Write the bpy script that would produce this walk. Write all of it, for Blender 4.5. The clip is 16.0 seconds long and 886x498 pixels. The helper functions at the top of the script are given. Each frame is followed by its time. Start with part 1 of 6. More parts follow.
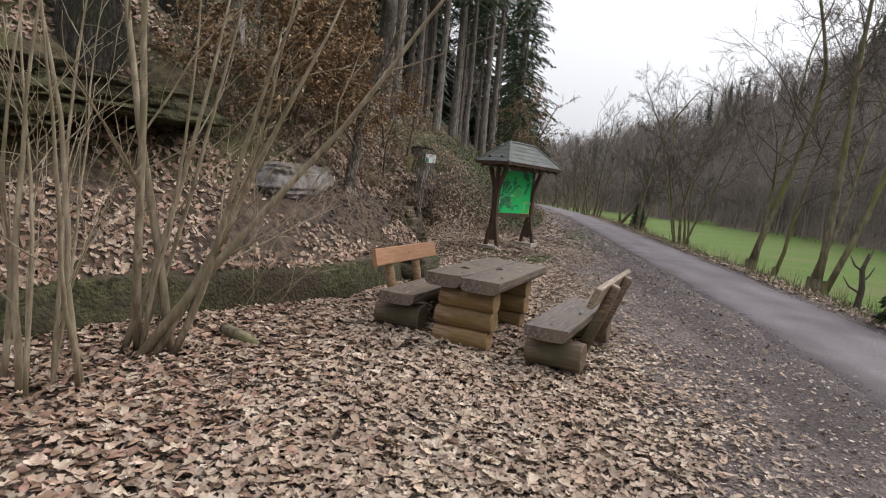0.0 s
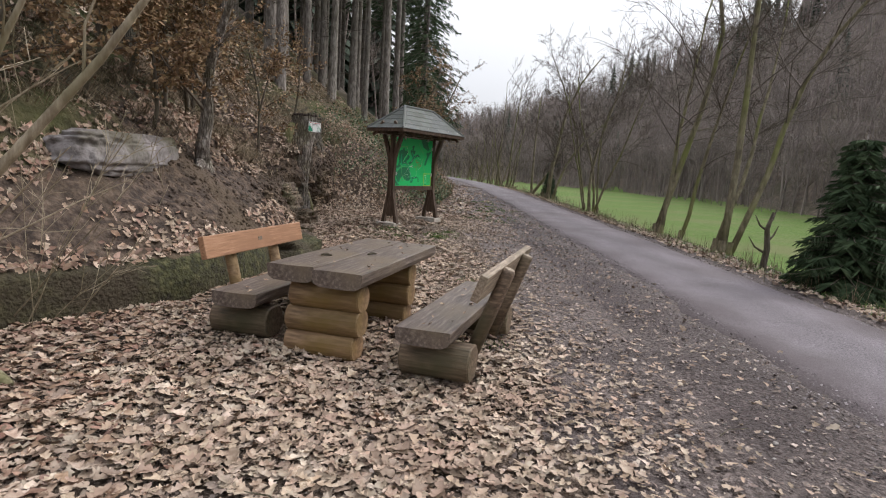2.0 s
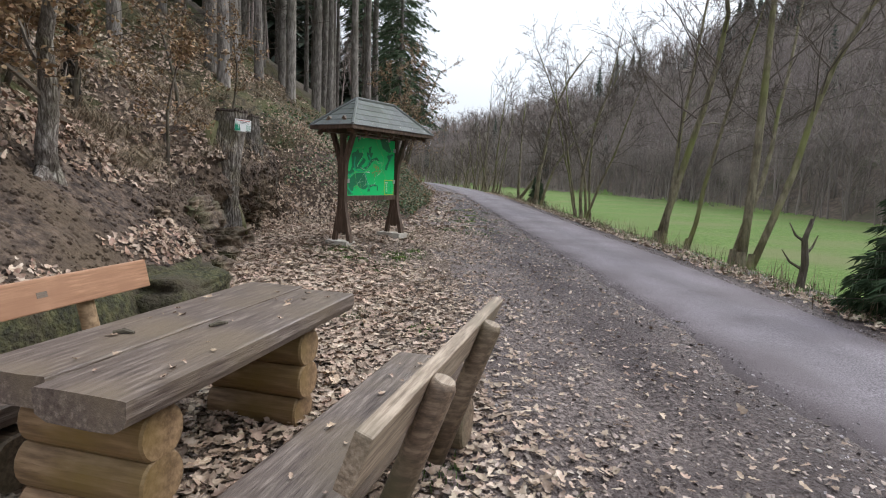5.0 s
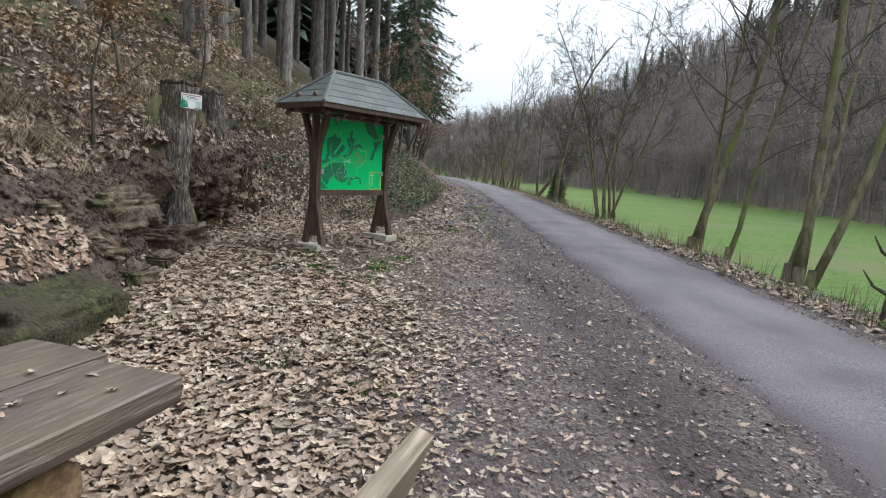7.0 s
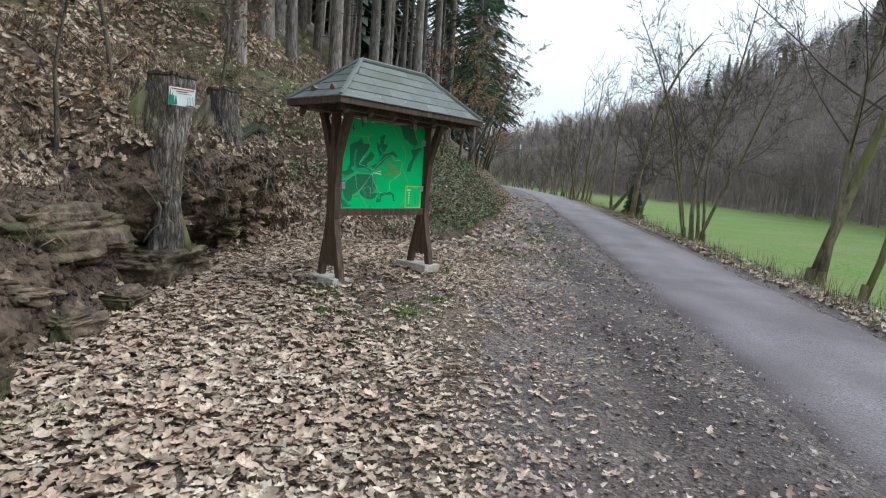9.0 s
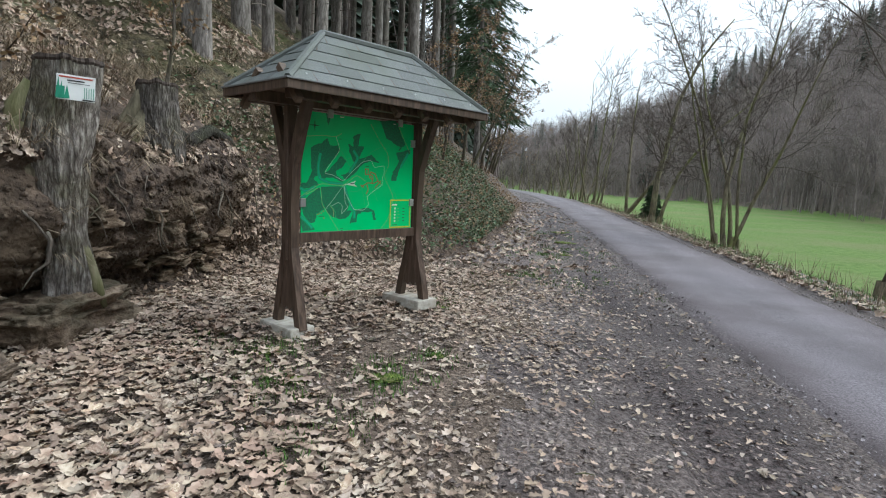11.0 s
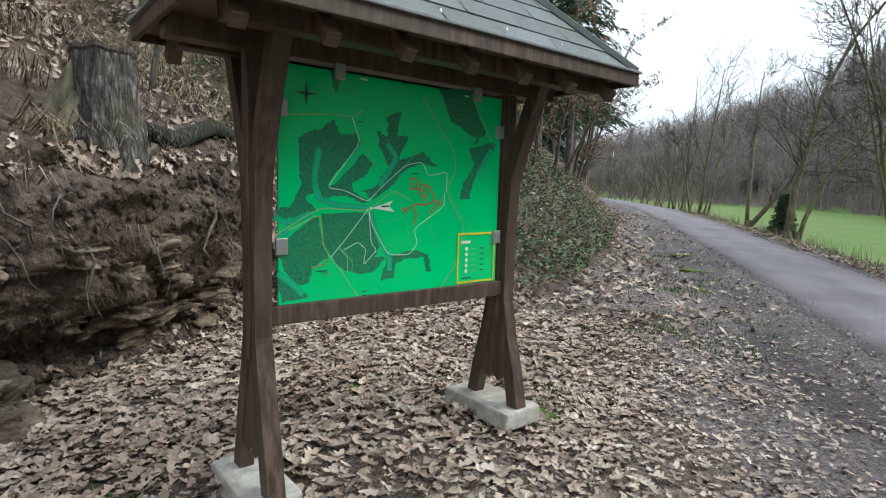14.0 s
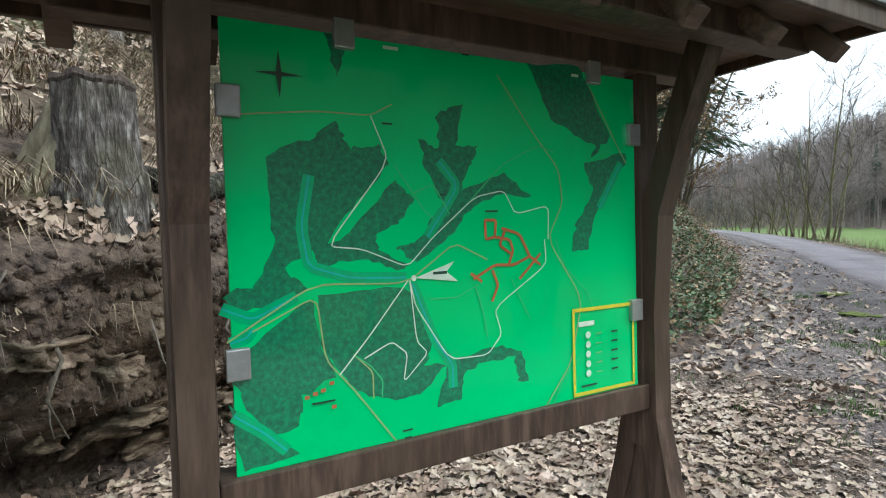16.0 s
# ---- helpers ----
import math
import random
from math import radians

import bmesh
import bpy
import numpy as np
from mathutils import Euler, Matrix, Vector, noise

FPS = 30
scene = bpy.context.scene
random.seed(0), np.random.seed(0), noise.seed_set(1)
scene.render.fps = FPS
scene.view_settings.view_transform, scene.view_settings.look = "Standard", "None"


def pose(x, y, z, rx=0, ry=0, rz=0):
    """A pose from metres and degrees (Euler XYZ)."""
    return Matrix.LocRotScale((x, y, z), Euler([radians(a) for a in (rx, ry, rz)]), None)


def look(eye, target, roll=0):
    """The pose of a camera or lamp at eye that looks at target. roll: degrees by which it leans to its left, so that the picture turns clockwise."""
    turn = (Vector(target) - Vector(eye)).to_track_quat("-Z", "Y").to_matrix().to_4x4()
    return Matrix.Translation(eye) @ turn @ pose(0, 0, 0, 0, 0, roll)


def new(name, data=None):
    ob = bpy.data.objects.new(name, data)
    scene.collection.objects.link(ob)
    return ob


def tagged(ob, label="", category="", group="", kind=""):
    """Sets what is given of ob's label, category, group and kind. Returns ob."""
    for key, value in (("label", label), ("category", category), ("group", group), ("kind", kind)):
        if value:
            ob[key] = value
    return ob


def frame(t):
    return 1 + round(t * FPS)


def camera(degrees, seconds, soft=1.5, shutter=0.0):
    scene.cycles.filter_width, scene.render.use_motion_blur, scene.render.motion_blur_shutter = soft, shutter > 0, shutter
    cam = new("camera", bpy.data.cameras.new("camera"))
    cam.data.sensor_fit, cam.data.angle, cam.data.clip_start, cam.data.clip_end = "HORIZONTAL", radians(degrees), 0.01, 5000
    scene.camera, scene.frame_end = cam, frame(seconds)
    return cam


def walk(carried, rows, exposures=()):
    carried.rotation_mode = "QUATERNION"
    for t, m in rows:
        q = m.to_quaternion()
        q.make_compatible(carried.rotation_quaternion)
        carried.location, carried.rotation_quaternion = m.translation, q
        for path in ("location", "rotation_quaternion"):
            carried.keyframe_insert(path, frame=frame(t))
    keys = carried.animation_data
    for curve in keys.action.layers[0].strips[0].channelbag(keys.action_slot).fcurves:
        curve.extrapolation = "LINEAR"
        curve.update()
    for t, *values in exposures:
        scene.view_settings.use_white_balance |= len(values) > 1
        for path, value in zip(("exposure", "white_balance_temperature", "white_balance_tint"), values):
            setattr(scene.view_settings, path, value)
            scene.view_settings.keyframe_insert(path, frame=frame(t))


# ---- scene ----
cam = camera(76.4, 16.0, soft=1.1)
PATH = [
    (0, (2.184, -1.065, 1.701), (1.89, 0.902, 1.49), 5.3),
    (0.5, (2.315, -0.685, 1.654), (2.2, 1.301, 1.447), 5.1),
    (1, (2.388, -0.401, 1.655), (2.427, 1.586, 1.431), 4.1),
    (1.5, (2.482, -0.078, 1.632), (2.537, 1.906, 1.381), 2.7),
    (2, (2.575, 0.307, 1.634), (2.567, 2.288, 1.36), 3.3),
    (2.5, (2.589, 0.719, 1.62), (2.569, 2.7, 1.342), 2.8),
    (3, (2.634, 1.059, 1.632), (2.655, 3.04, 1.353), 2.7),
    (3.5, (2.757, 1.451, 1.63), (2.718, 3.433, 1.365), 2.8),
    (4, (2.857, 1.856, 1.609), (2.776, 3.84, 1.371), 2.9),
    (4.5, (2.933, 2.24, 1.634), (2.916, 4.227, 1.403), 1.8),
    (4.7, (2.97, 2.375, 1.635), (2.995, 4.361, 1.398), 2.1),
    (6.8, (3.422, 4.337, 1.628), (3.394, 6.316, 1.343), 2.8),
    (7, (3.463, 4.475, 1.626), (3.418, 6.455, 1.353), 3.2),
    (7.5, (3.481, 5.053, 1.642), (3.419, 7.036, 1.387), 3.0),
    (8, (3.562, 5.49, 1.627), (3.455, 7.473, 1.389), 2.9),
    (8.2, (3.605, 5.714, 1.634), (3.444, 7.693, 1.393), 2.9),
    (10.3, (3.423, 7.623, 1.813), (3.09, 9.577, 1.549), 3.7),
    (10.5, (3.404, 7.842, 1.799), (3.07, 9.798, 1.543), 3.2),
    (11, (3.414, 8.23, 1.765), (3.106, 10.191, 1.524), 2.3),
    (11.5, (3.423, 8.686, 1.763), (3.054, 10.636, 1.518), 2.6),
    (12, (3.319, 9.153, 1.742), (2.907, 11.097, 1.515), 2.0),
    (12.5, (3.205, 9.64, 1.8), (2.785, 11.581, 1.56), 2.6),
    (13, (3.178, 10.001, 1.774), (2.658, 11.92, 1.556), 2.3),
    (13.5, (2.988, 10.445, 1.801), (2.412, 12.347, 1.574), 2.4),
    (14, (2.826, 10.815, 1.811), (2.234, 12.713, 1.59), 1.7),
    (14.5, (2.681, 11.205, 1.845), (2.009, 13.077, 1.63), 2.2),
    (15, (2.545, 11.518, 1.818), (1.792, 13.363, 1.66), 0.8),
    (15.5, (2.47, 11.788, 1.804), (1.637, 13.604, 1.708), -1.8),
    (16, (2.403, 12.048, 1.825), (1.511, 13.837, 1.754), -1.6),
]
EXPOSURES = [(0, 0.12, 6550, 11), (3.5, 0.34, 6350, 11), (7, 0.45, 5950, 4), (11, 0.48, 5850, 2), (13.5, 0.55, 5850, 1), (16, 0.85, 5800, 0)]
walk(cam, [(t, look(eye, target, roll)) for t, eye, target, roll in PATH], EXPOSURES)

# ---- world, sun, exposure ----
world = bpy.data.worlds.new("overcast_sky")
scene.world = world
world.use_nodes = True
wn = world.node_tree
wn.nodes.clear()
sky = wn.nodes.new("ShaderNodeTexSky")
sky.sky_type = "NISHITA"
sky.sun_disc = False
sky.sun_elevation, sky.sun_rotation = radians(38), radians(70)
sky.air_density, sky.dust_density, sky.ozone_density = 1.0, 6.0, 0.6
grey = wn.nodes.new("ShaderNodeHueSaturation")
grey.inputs["Saturation"].default_value = 0.22
flat = wn.nodes.new("ShaderNodeMix")
flat.data_type = "RGBA"
flat.inputs[0].default_value = 0.55
flat.inputs[7].default_value = (9.5, 9.8, 10.4, 1)
wbg = wn.nodes.new("ShaderNodeBackground")
# an overcast sky is brighter overhead than at the horizon
wtc, wxyz, wrise = wn.nodes.new("ShaderNodeTexCoord"), wn.nodes.new("ShaderNodeSeparateXYZ"), wn.nodes.new("ShaderNodeMapRange")
wrise.inputs[3].default_value, wrise.inputs[4].default_value = 0.09, 0.25
wn.links.new(wtc.outputs["Generated"], wxyz.inputs[0])
wn.links.new(wxyz.outputs[2], wrise.inputs[0])
wn.links.new(wrise.outputs[0], wbg.inputs["Strength"])
wout = wn.nodes.new("ShaderNodeOutputWorld")
wn.links.new(sky.outputs[0], grey.inputs["Color"])
wn.links.new(grey.outputs[0], flat.inputs[6])
wn.links.new(flat.outputs[2], wbg.inputs[0])
wn.links.new(wbg.outputs[0], wout.inputs[0])
sun = new("sun", bpy.data.lights.new("sun", "SUN"))
sun.data.energy, sun.data.angle, sun.data.color = 1.3, radians(25), (1.0, 0.96, 0.9)
sun.matrix_world = look((20 * math.sin(radians(70)), 20 * math.cos(radians(70)), 16), (0, 0, 0))


# ---- materials ----
def surface(name, cols, scale=8.0, rough=0.8, bump=0.3, big=None, bigscale=0.6, vary=0.0, island=False, stretch=(1, 1, 1), metal=0.0, coat=0.0, bscale=None, dist=0.02, spec=0.4, trans=0.0):
    """A procedural surface: fine noise through a ramp of colours, stains at a larger scale, a fine relief, and per-piece variation."""
    m = bpy.data.materials.new(name)
    m.use_nodes = True
    nt = m.node_tree
    nt.nodes.clear()
    N, L = nt.nodes.new, nt.links.new
    out, bs = N("ShaderNodeOutputMaterial"), N("ShaderNodeBsdfPrincipled")
    L(bs.outputs[0], out.inputs[0])
    tc, mp = N("ShaderNodeTexCoord"), N("ShaderNodeMapping")
    mp.inputs["Scale"].default_value = stretch
    L(tc.outputs["Object"], mp.inputs[0])
    n1 = N("ShaderNodeTexNoise")
    n1.inputs["Scale"].default_value, n1.inputs["Detail"].default_value, n1.inputs["Roughness"].default_value = scale, 6, 0.65
    L(mp.outputs[0], n1.inputs["Vector"])
    rp = N("ShaderNodeValToRGB")
    while len(rp.color_ramp.elements) < len(cols):
        rp.color_ramp.elements.new(0.5)
    for k, c in enumerate(cols):
        rp.color_ramp.elements[k].position = 0.37 + 0.26 * k / max(1, len(cols) - 1)
        rp.color_ramp.elements[k].color = (*c, 1)
    L(n1.outputs["Fac"], rp.inputs[0])
    col = rp.outputs[0]
    if big is not None:
        n2, mr, mx = N("ShaderNodeTexNoise"), N("ShaderNodeMapRange"), N("ShaderNodeMix")
        n2.inputs["Scale"].default_value, n2.inputs["Detail"].default_value = bigscale, 4
        L(tc.outputs["Object"], n2.inputs["Vector"])
        mr.inputs[1].default_value, mr.inputs[2].default_value = 0.45, 0.68
        L(n2.outputs["Fac"], mr.inputs[0])
        mx.data_type = "RGBA"
        mx.inputs[7].default_value = (*big, 1)
        L(mr.outputs[0], mx.inputs[0])
        L(col, mx.inputs[6])
        col = mx.outputs[2]
    if vary:
        src = N("ShaderNodeNewGeometry").outputs["Random Per Island"] if island else N("ShaderNodeObjectInfo").outputs["Random"]
        hs, mr2, mr3 = N("ShaderNodeHueSaturation"), N("ShaderNodeMapRange"), N("ShaderNodeMapRange")
        mr2.inputs[3].default_value, mr2.inputs[4].default_value = 1 - vary, 1 + vary
        mr3.inputs[3].default_value, mr3.inputs[4].default_value = 0.5 - 0.03 * vary, 0.5 + 0.03 * vary
        L(src, mr2.inputs[0])
        mul = N("ShaderNodeMath")
        mul.operation = "MULTIPLY"
        mul.inputs[1].default_value = 7.31
        fr = N("ShaderNodeMath")
        fr.operation = "FRACT"
        L(src, mul.inputs[0])
        L(mul.outputs[0], fr.inputs[0])
        L(fr.outputs[0], mr3.inputs[0])
        L(mr2.outputs[0], hs.inputs["Value"])
        L(mr3.outputs[0], hs.inputs["Hue"])
        L(col, hs.inputs["Color"])
        col = hs.outputs[0]
    L(col, bs.inputs["Base Color"])
    bs.inputs["Roughness"].default_value, bs.inputs["Metallic"].default_value = rough, metal
    bs.inputs["Specular IOR Level"].default_value = spec
    if coat:
        bs.inputs["Coat Weight"].default_value, bs.inputs["Coat Roughness"].default_value = coat, 0.04
    if trans:
        bs.inputs["Transmission Weight"].default_value = trans
    if bump:
        bp, n3 = N("ShaderNodeBump"), N("ShaderNodeTexNoise")
        n3.inputs["Scale"].default_value, n3.inputs["Detail"].default_value = bscale or scale * 2, 5
        L(mp.outputs[0], n3.inputs["Vector"])
        bp.inputs["Strength"].default_value, bp.inputs["Distance"].default_value = bump, dist
        L(n3.outputs["Fac"], bp.inputs["Height"])
        L(bp.outputs[0], bs.inputs["Normal"])
    return m


M_verge = surface("trodden_verge", [(0.051, 0.037, 0.033), (0.13, 0.1, 0.09), (0.25, 0.203, 0.187)], 26, 0.62, 1.0, (0.085, 0.064, 0.06), 1.0, bscale=32, dist=0.06, spec=0.35)
M_mould = surface("leaf_mould", [(0.062, 0.043, 0.031), (0.14, 0.1, 0.075), (0.25, 0.19, 0.147)], 26, 0.85, 1.0, (0.07, 0.05, 0.038), 1.3, bscale=40, dist=0.05)
M_road = surface("fine_gravel_road", [(0.11, 0.095, 0.103), (0.188, 0.166, 0.18), (0.285, 0.257, 0.276)], 60, 0.85, 0.9, (0.14, 0.12, 0.127), 0.9, bscale=110, dist=0.012)
M_meadow = surface("meadow_grass", [(0.06, 0.105, 0.022), (0.095, 0.152, 0.034), (0.14, 0.19, 0.058)], 5, 0.95, 1.0, (0.135, 0.15, 0.06), 0.16, bscale=12, dist=0.06, spec=0.2)
M_forestfloor = surface("woodland_floor", [(0.06, 0.046, 0.036), (0.105, 0.08, 0.062), (0.165, 0.128, 0.098)], 2.2, 0.95, 0.5, (0.062, 0.058, 0.034), 0.3)
M_bank = surface("bank_earth", [(0.026, 0.018, 0.014), (0.066, 0.046, 0.035), (0.13, 0.094, 0.07)], 9, 0.95, 1.0, (0.085, 0.06, 0.038), 0.8, bscale=16, dist=0.05)
M_leaf = surface("dry_oak_leaf", [(0.216, 0.15, 0.108), (0.345, 0.267, 0.203), (0.47, 0.39, 0.315)], 9, 0.75, 0.2, (0.3, 0.215, 0.16), 1.3, vary=0.38, island=True, spec=0.3)
M_leafo = surface("single_dry_leaf", [(0.28, 0.19, 0.13), (0.42, 0.32, 0.24), (0.55, 0.455, 0.36)], 9, 0.75, 0.2, (0.33, 0.22, 0.16), 1.3, vary=0.35, spec=0.3)
M_mossbank = surface("mossy_woodland_bank", [(0.028, 0.022, 0.014), (0.068, 0.054, 0.031), (0.125, 0.1, 0.06)], 6, 0.98, 1.0, (0.06, 0.066, 0.02), 0.8, bscale=18, dist=0.05)
M_beech = surface("copper_beech_leaf", [(0.13, 0.078, 0.04), (0.225, 0.145, 0.078), (0.33, 0.23, 0.135)], 6, 0.7, 0.0, vary=0.4, island=True, spec=0.3)
M_plank = surface("weathered_dark_plank", [(0.062, 0.045, 0.036), (0.1, 0.076, 0.063), (0.128, 0.1, 0.084), (0.215, 0.176, 0.148)], 7, 0.5, 0.5, (0.15, 0.115, 0.08), 1.8, stretch=(6, 0.5, 6), bscale=20, dist=0.01)
M_log = surface("stained_round_log", [(0.125, 0.077, 0.04), (0.2, 0.127, 0.068), (0.28, 0.187, 0.108)], 7, 0.6, 0.35, (0.16, 0.105, 0.03), 2.2, vary=0.15, stretch=(0.6, 5, 5), bscale=16, dist=0.006)
M_logdark = surface("damp_dark_log", [(0.066, 0.046, 0.031), (0.125, 0.086, 0.057), (0.2, 0.145, 0.098)], 7, 0.7, 0.4, (0.07, 0.06, 0.03), 2.0, vary=0.15, stretch=(0.6, 5, 5), bscale=16, dist=0.008)
M_backrest = surface("orange_stained_board", [(0.22, 0.112, 0.06), (0.3, 0.16, 0.09), (0.38, 0.215, 0.13)], 8, 0.55, 0.25, (0.25, 0.13, 0.072), 2.5, stretch=(6, 0.4, 6), bscale=16, dist=0.004)
# frame timber made paler: bounce light under the roof is put into its colour
M_frame_bounce = surface("brown_timber_bounce_lit", [(0.055, 0.036, 0.024), (0.1, 0.067, 0.046), (0.15, 0.105, 0.074)], 6, 0.6, 0.3, (0.085, 0.056, 0.038), 1.5, stretch=(0.6, 5, 5), bscale=12, dist=0.005)
M_backgrey = surface("greyed_back_board", [(0.13, 0.095, 0.065), (0.24, 0.185, 0.135), (0.36, 0.29, 0.22)], 9, 0.65, 0.4, (0.16, 0.13, 0.09), 2.0, stretch=(6, 0.4, 6), bscale=16, dist=0.006)
M_frame = surface("dark_brown_stained_timber", [(0.036, 0.022, 0.015), (0.066, 0.041, 0.029), (0.11, 0.073, 0.053)], 6, 0.5, 0.3, (0.06, 0.04, 0.026), 1.5, stretch=(5, 5, 0.6), bscale=12, dist=0.005)
M_shingle = surface("grey_bitumen_shingle", [(0.085, 0.092, 0.09), (0.12, 0.128, 0.125), (0.165, 0.172, 0.168)], 120, 0.8, 0.4, (0.1, 0.11, 0.095), 2.0, vary=0.16, bscale=260, dist=0.003)
M_ochre = surface("ochre_sandstone", [(0.069, 0.045, 0.03), (0.15, 0.107, 0.073), (0.25, 0.19, 0.138)], 9, 0.95, 1.0, (0.06, 0.05, 0.03), 2.2, stretch=(1, 1, 1.6), bscale=14, dist=0.04)
M_drip = surface("dull_edge_metal", [(0.13, 0.135, 0.135), (0.18, 0.185, 0.185)], 30, 0.55, 0.05)
M_zinc = surface("grey_metal", [(0.42, 0.42, 0.42), (0.5, 0.5, 0.5)], 30, 0.42, 0.05, metal=0.85)
M_concrete = surface("pale_concrete", [(0.3, 0.275, 0.235), (0.4, 0.37, 0.32), (0.48, 0.45, 0.4)], 16, 0.9, 0.3, (0.3, 0.255, 0.2), 3.0, bscale=60, dist=0.006)
M_bark = surface("grey_brown_bark", [(0.05, 0.04, 0.032), (0.095, 0.078, 0.062), (0.16, 0.135, 0.11)], 9, 0.95, 0.9, (0.085, 0.088, 0.035), 1.1, stretch=(1.6, 1.6, 0.35), bscale=14, dist=0.03)
M_mossbark = surface("mossy_bark", [(0.08, 0.067, 0.045), (0.15, 0.128, 0.083), (0.23, 0.2, 0.135)], 8, 0.95, 0.8, (0.15, 0.16, 0.05), 0.9, stretch=(1.5, 1.5, 0.4), bscale=14, dist=0.02)
M_spruce = surface("spruce_bark", [(0.075, 0.064, 0.056), (0.15, 0.132, 0.118), (0.25, 0.225, 0.205)], 10, 0.95, 0.9, (0.1, 0.09, 0.07), 0.7, vary=0.2, stretch=(1.5, 1.5, 0.4), bscale=16, dist=0.03)
M_twig = surface("bare_twig", [(0.075, 0.06, 0.048), (0.125, 0.102, 0.082)], 4, 0.9, 0.0, vary=0.2, island=True)
M_hazel = surface("hazel_stem", [(0.15, 0.115, 0.075), (0.24, 0.195, 0.135), (0.34, 0.29, 0.21)], 10, 0.7, 0.3, (0.15, 0.13, 0.07), 1.2, stretch=(2, 2, 0.5), bscale=20, dist=0.006)
M_needle = surface("spruce_needles", [(0.026, 0.045, 0.022), (0.046, 0.074, 0.036), (0.075, 0.105, 0.055)], 3, 0.8, 0.0, vary=0.3, island=True, spec=0.2)
M_rock = surface("pale_sandstone", [(0.102, 0.088, 0.082), (0.204, 0.184, 0.18), (0.286, 0.265, 0.265)], 5, 0.9, 0.8, (0.085, 0.075, 0.045), 1.4, bscale=14, dist=0.03)
M_mossledge = surface("mossy_ledge", [(0.018, 0.018, 0.009), (0.045, 0.045, 0.018), (0.085, 0.08, 0.035)], 12, 0.95, 1.0, (0.05, 0.038, 0.024), 1.2, bscale=26, dist=0.05)
M_rockdark = surface("mossy_dark_rock", [(0.045, 0.033, 0.025), (0.1, 0.074, 0.054), (0.18, 0.134, 0.097)], 7, 0.95, 1.0, (0.05, 0.052, 0.02), 1.0, bscale=14, dist=0.04)
# far tree colours are paled, with distance haze put into them
M_farwood = surface("far_bare_wood", [(0.165, 0.137, 0.126), (0.265, 0.222, 0.204)], 0.3, 0.95, 0.0, vary=0.3, island=True)
M_farspruce = surface("far_spruce", [(0.04, 0.056, 0.042), (0.07, 0.09, 0.068)], 0.5, 0.9, 0.0, vary=0.3, island=True, spec=0.15)


# ---- mesh helpers ----
class Shape:
    """Collects vertices and faces of one part."""

    def __init__(self):
        self.v, self.f = [], []

    def tube(self, pts, radii, sides=6, cap=True, squash=None):
        pts = [Vector(p) for p in pts]
        base = len(self.v)
        up = Vector((0.3, 0.9, 0.1)).normalized()
        for k, p in enumerate(pts):
            d = (pts[min(k + 1, len(pts) - 1)] - pts[max(k - 1, 0)]).normalized()
            a = d.cross(up)
            if a.length < 0.05:
                a = d.cross(Vector((1, 0, 0)))
            a.normalize()
            b = d.cross(a)
            for j in range(sides):
                w = 2 * math.pi * j / sides
                self.v.append(tuple(p + radii[k] * (math.cos(w) * a + math.sin(w) * b)))
        for k in range(len(pts) - 1):
            for j in range(sides):
                a0, a1 = base + k * sides + j, base + k * sides + (j + 1) % sides
                self.f.append((a0, a1, a1 + sides, a0 + sides))
        if cap:
            self.f.append(tuple(base + j for j in range(sides))[::-1])
            self.f.append(tuple(base + (len(pts) - 1) * sides + j for j in range(sides)))
        return self

    def poly(self, pts):
        base = len(self.v)
        self.v += [tuple(p) for p in pts]
        self.f.append(tuple(range(base, base + len(pts))))
        return self

    def box(self, m, sx, sy, sz, bev=0.008):
        """A bevelled box of full sizes sx, sy, sz at the pose m."""
        bm = bmesh.new()
        bmesh.ops.create_cube(bm, size=1.0, matrix=m @ Matrix.Diagonal((sx, sy, sz, 1)))
        if bev:
            bmesh.ops.bevel(bm, geom=bm.edges[:], offset=bev, segments=2, affect="EDGES", profile=0.6)
        return self.add(bm)

    def prism(self, m, outline, depth):
        """An outline in x, z extruded along y from -depth/2 to depth/2, at the pose m."""
        base, n = len(self.v), len(outline)
        for y in (-depth / 2, depth / 2):
            self.v += [tuple(m @ Vector((x, y, z))) for x, z in outline]
        self.f.append(tuple(range(base, base + n)))
        self.f.append(tuple(range(base + n, base + 2 * n))[::-1])
        for k in range(n):
            j = (k + 1) % n
            self.f.append((base + k, base + n + k, base + n + j, base + j))
        return self

    def add(self, bm):
        base = len(self.v)
        bm.verts.index_update()
        self.v += [tuple(v.co) for v in bm.verts]
        self.f += [tuple(base + v.index for v in f.verts) for f in bm.faces]
        bm.free()
        return self

    def mesh(self, name, material, smooth=False):
        me = bpy.data.meshes.new(name)
        me.from_pydata(self.v, [], self.f)
        me.materials.append(material)
        if smooth:
            me.shade_smooth()
        bm = bmesh.new()
        bm.from_mesh(me)
        bmesh.ops.recalc_face_normals(bm, faces=bm.faces)
        bm.to_mesh(me)
        bm.free()
        return me


def part(name, shape, material, parent=None, label="", smooth=False):
    ob = new(name, shape.mesh(name, material, smooth) if isinstance(shape, Shape) else shape)
    ob.parent = parent
    return tagged(ob, label)


def thing(name, label, category, m=Matrix(), group="", kind=""):
    ob = new(name)
    ob.matrix_basis = m
    return tagged(ob, label, category, group, kind)


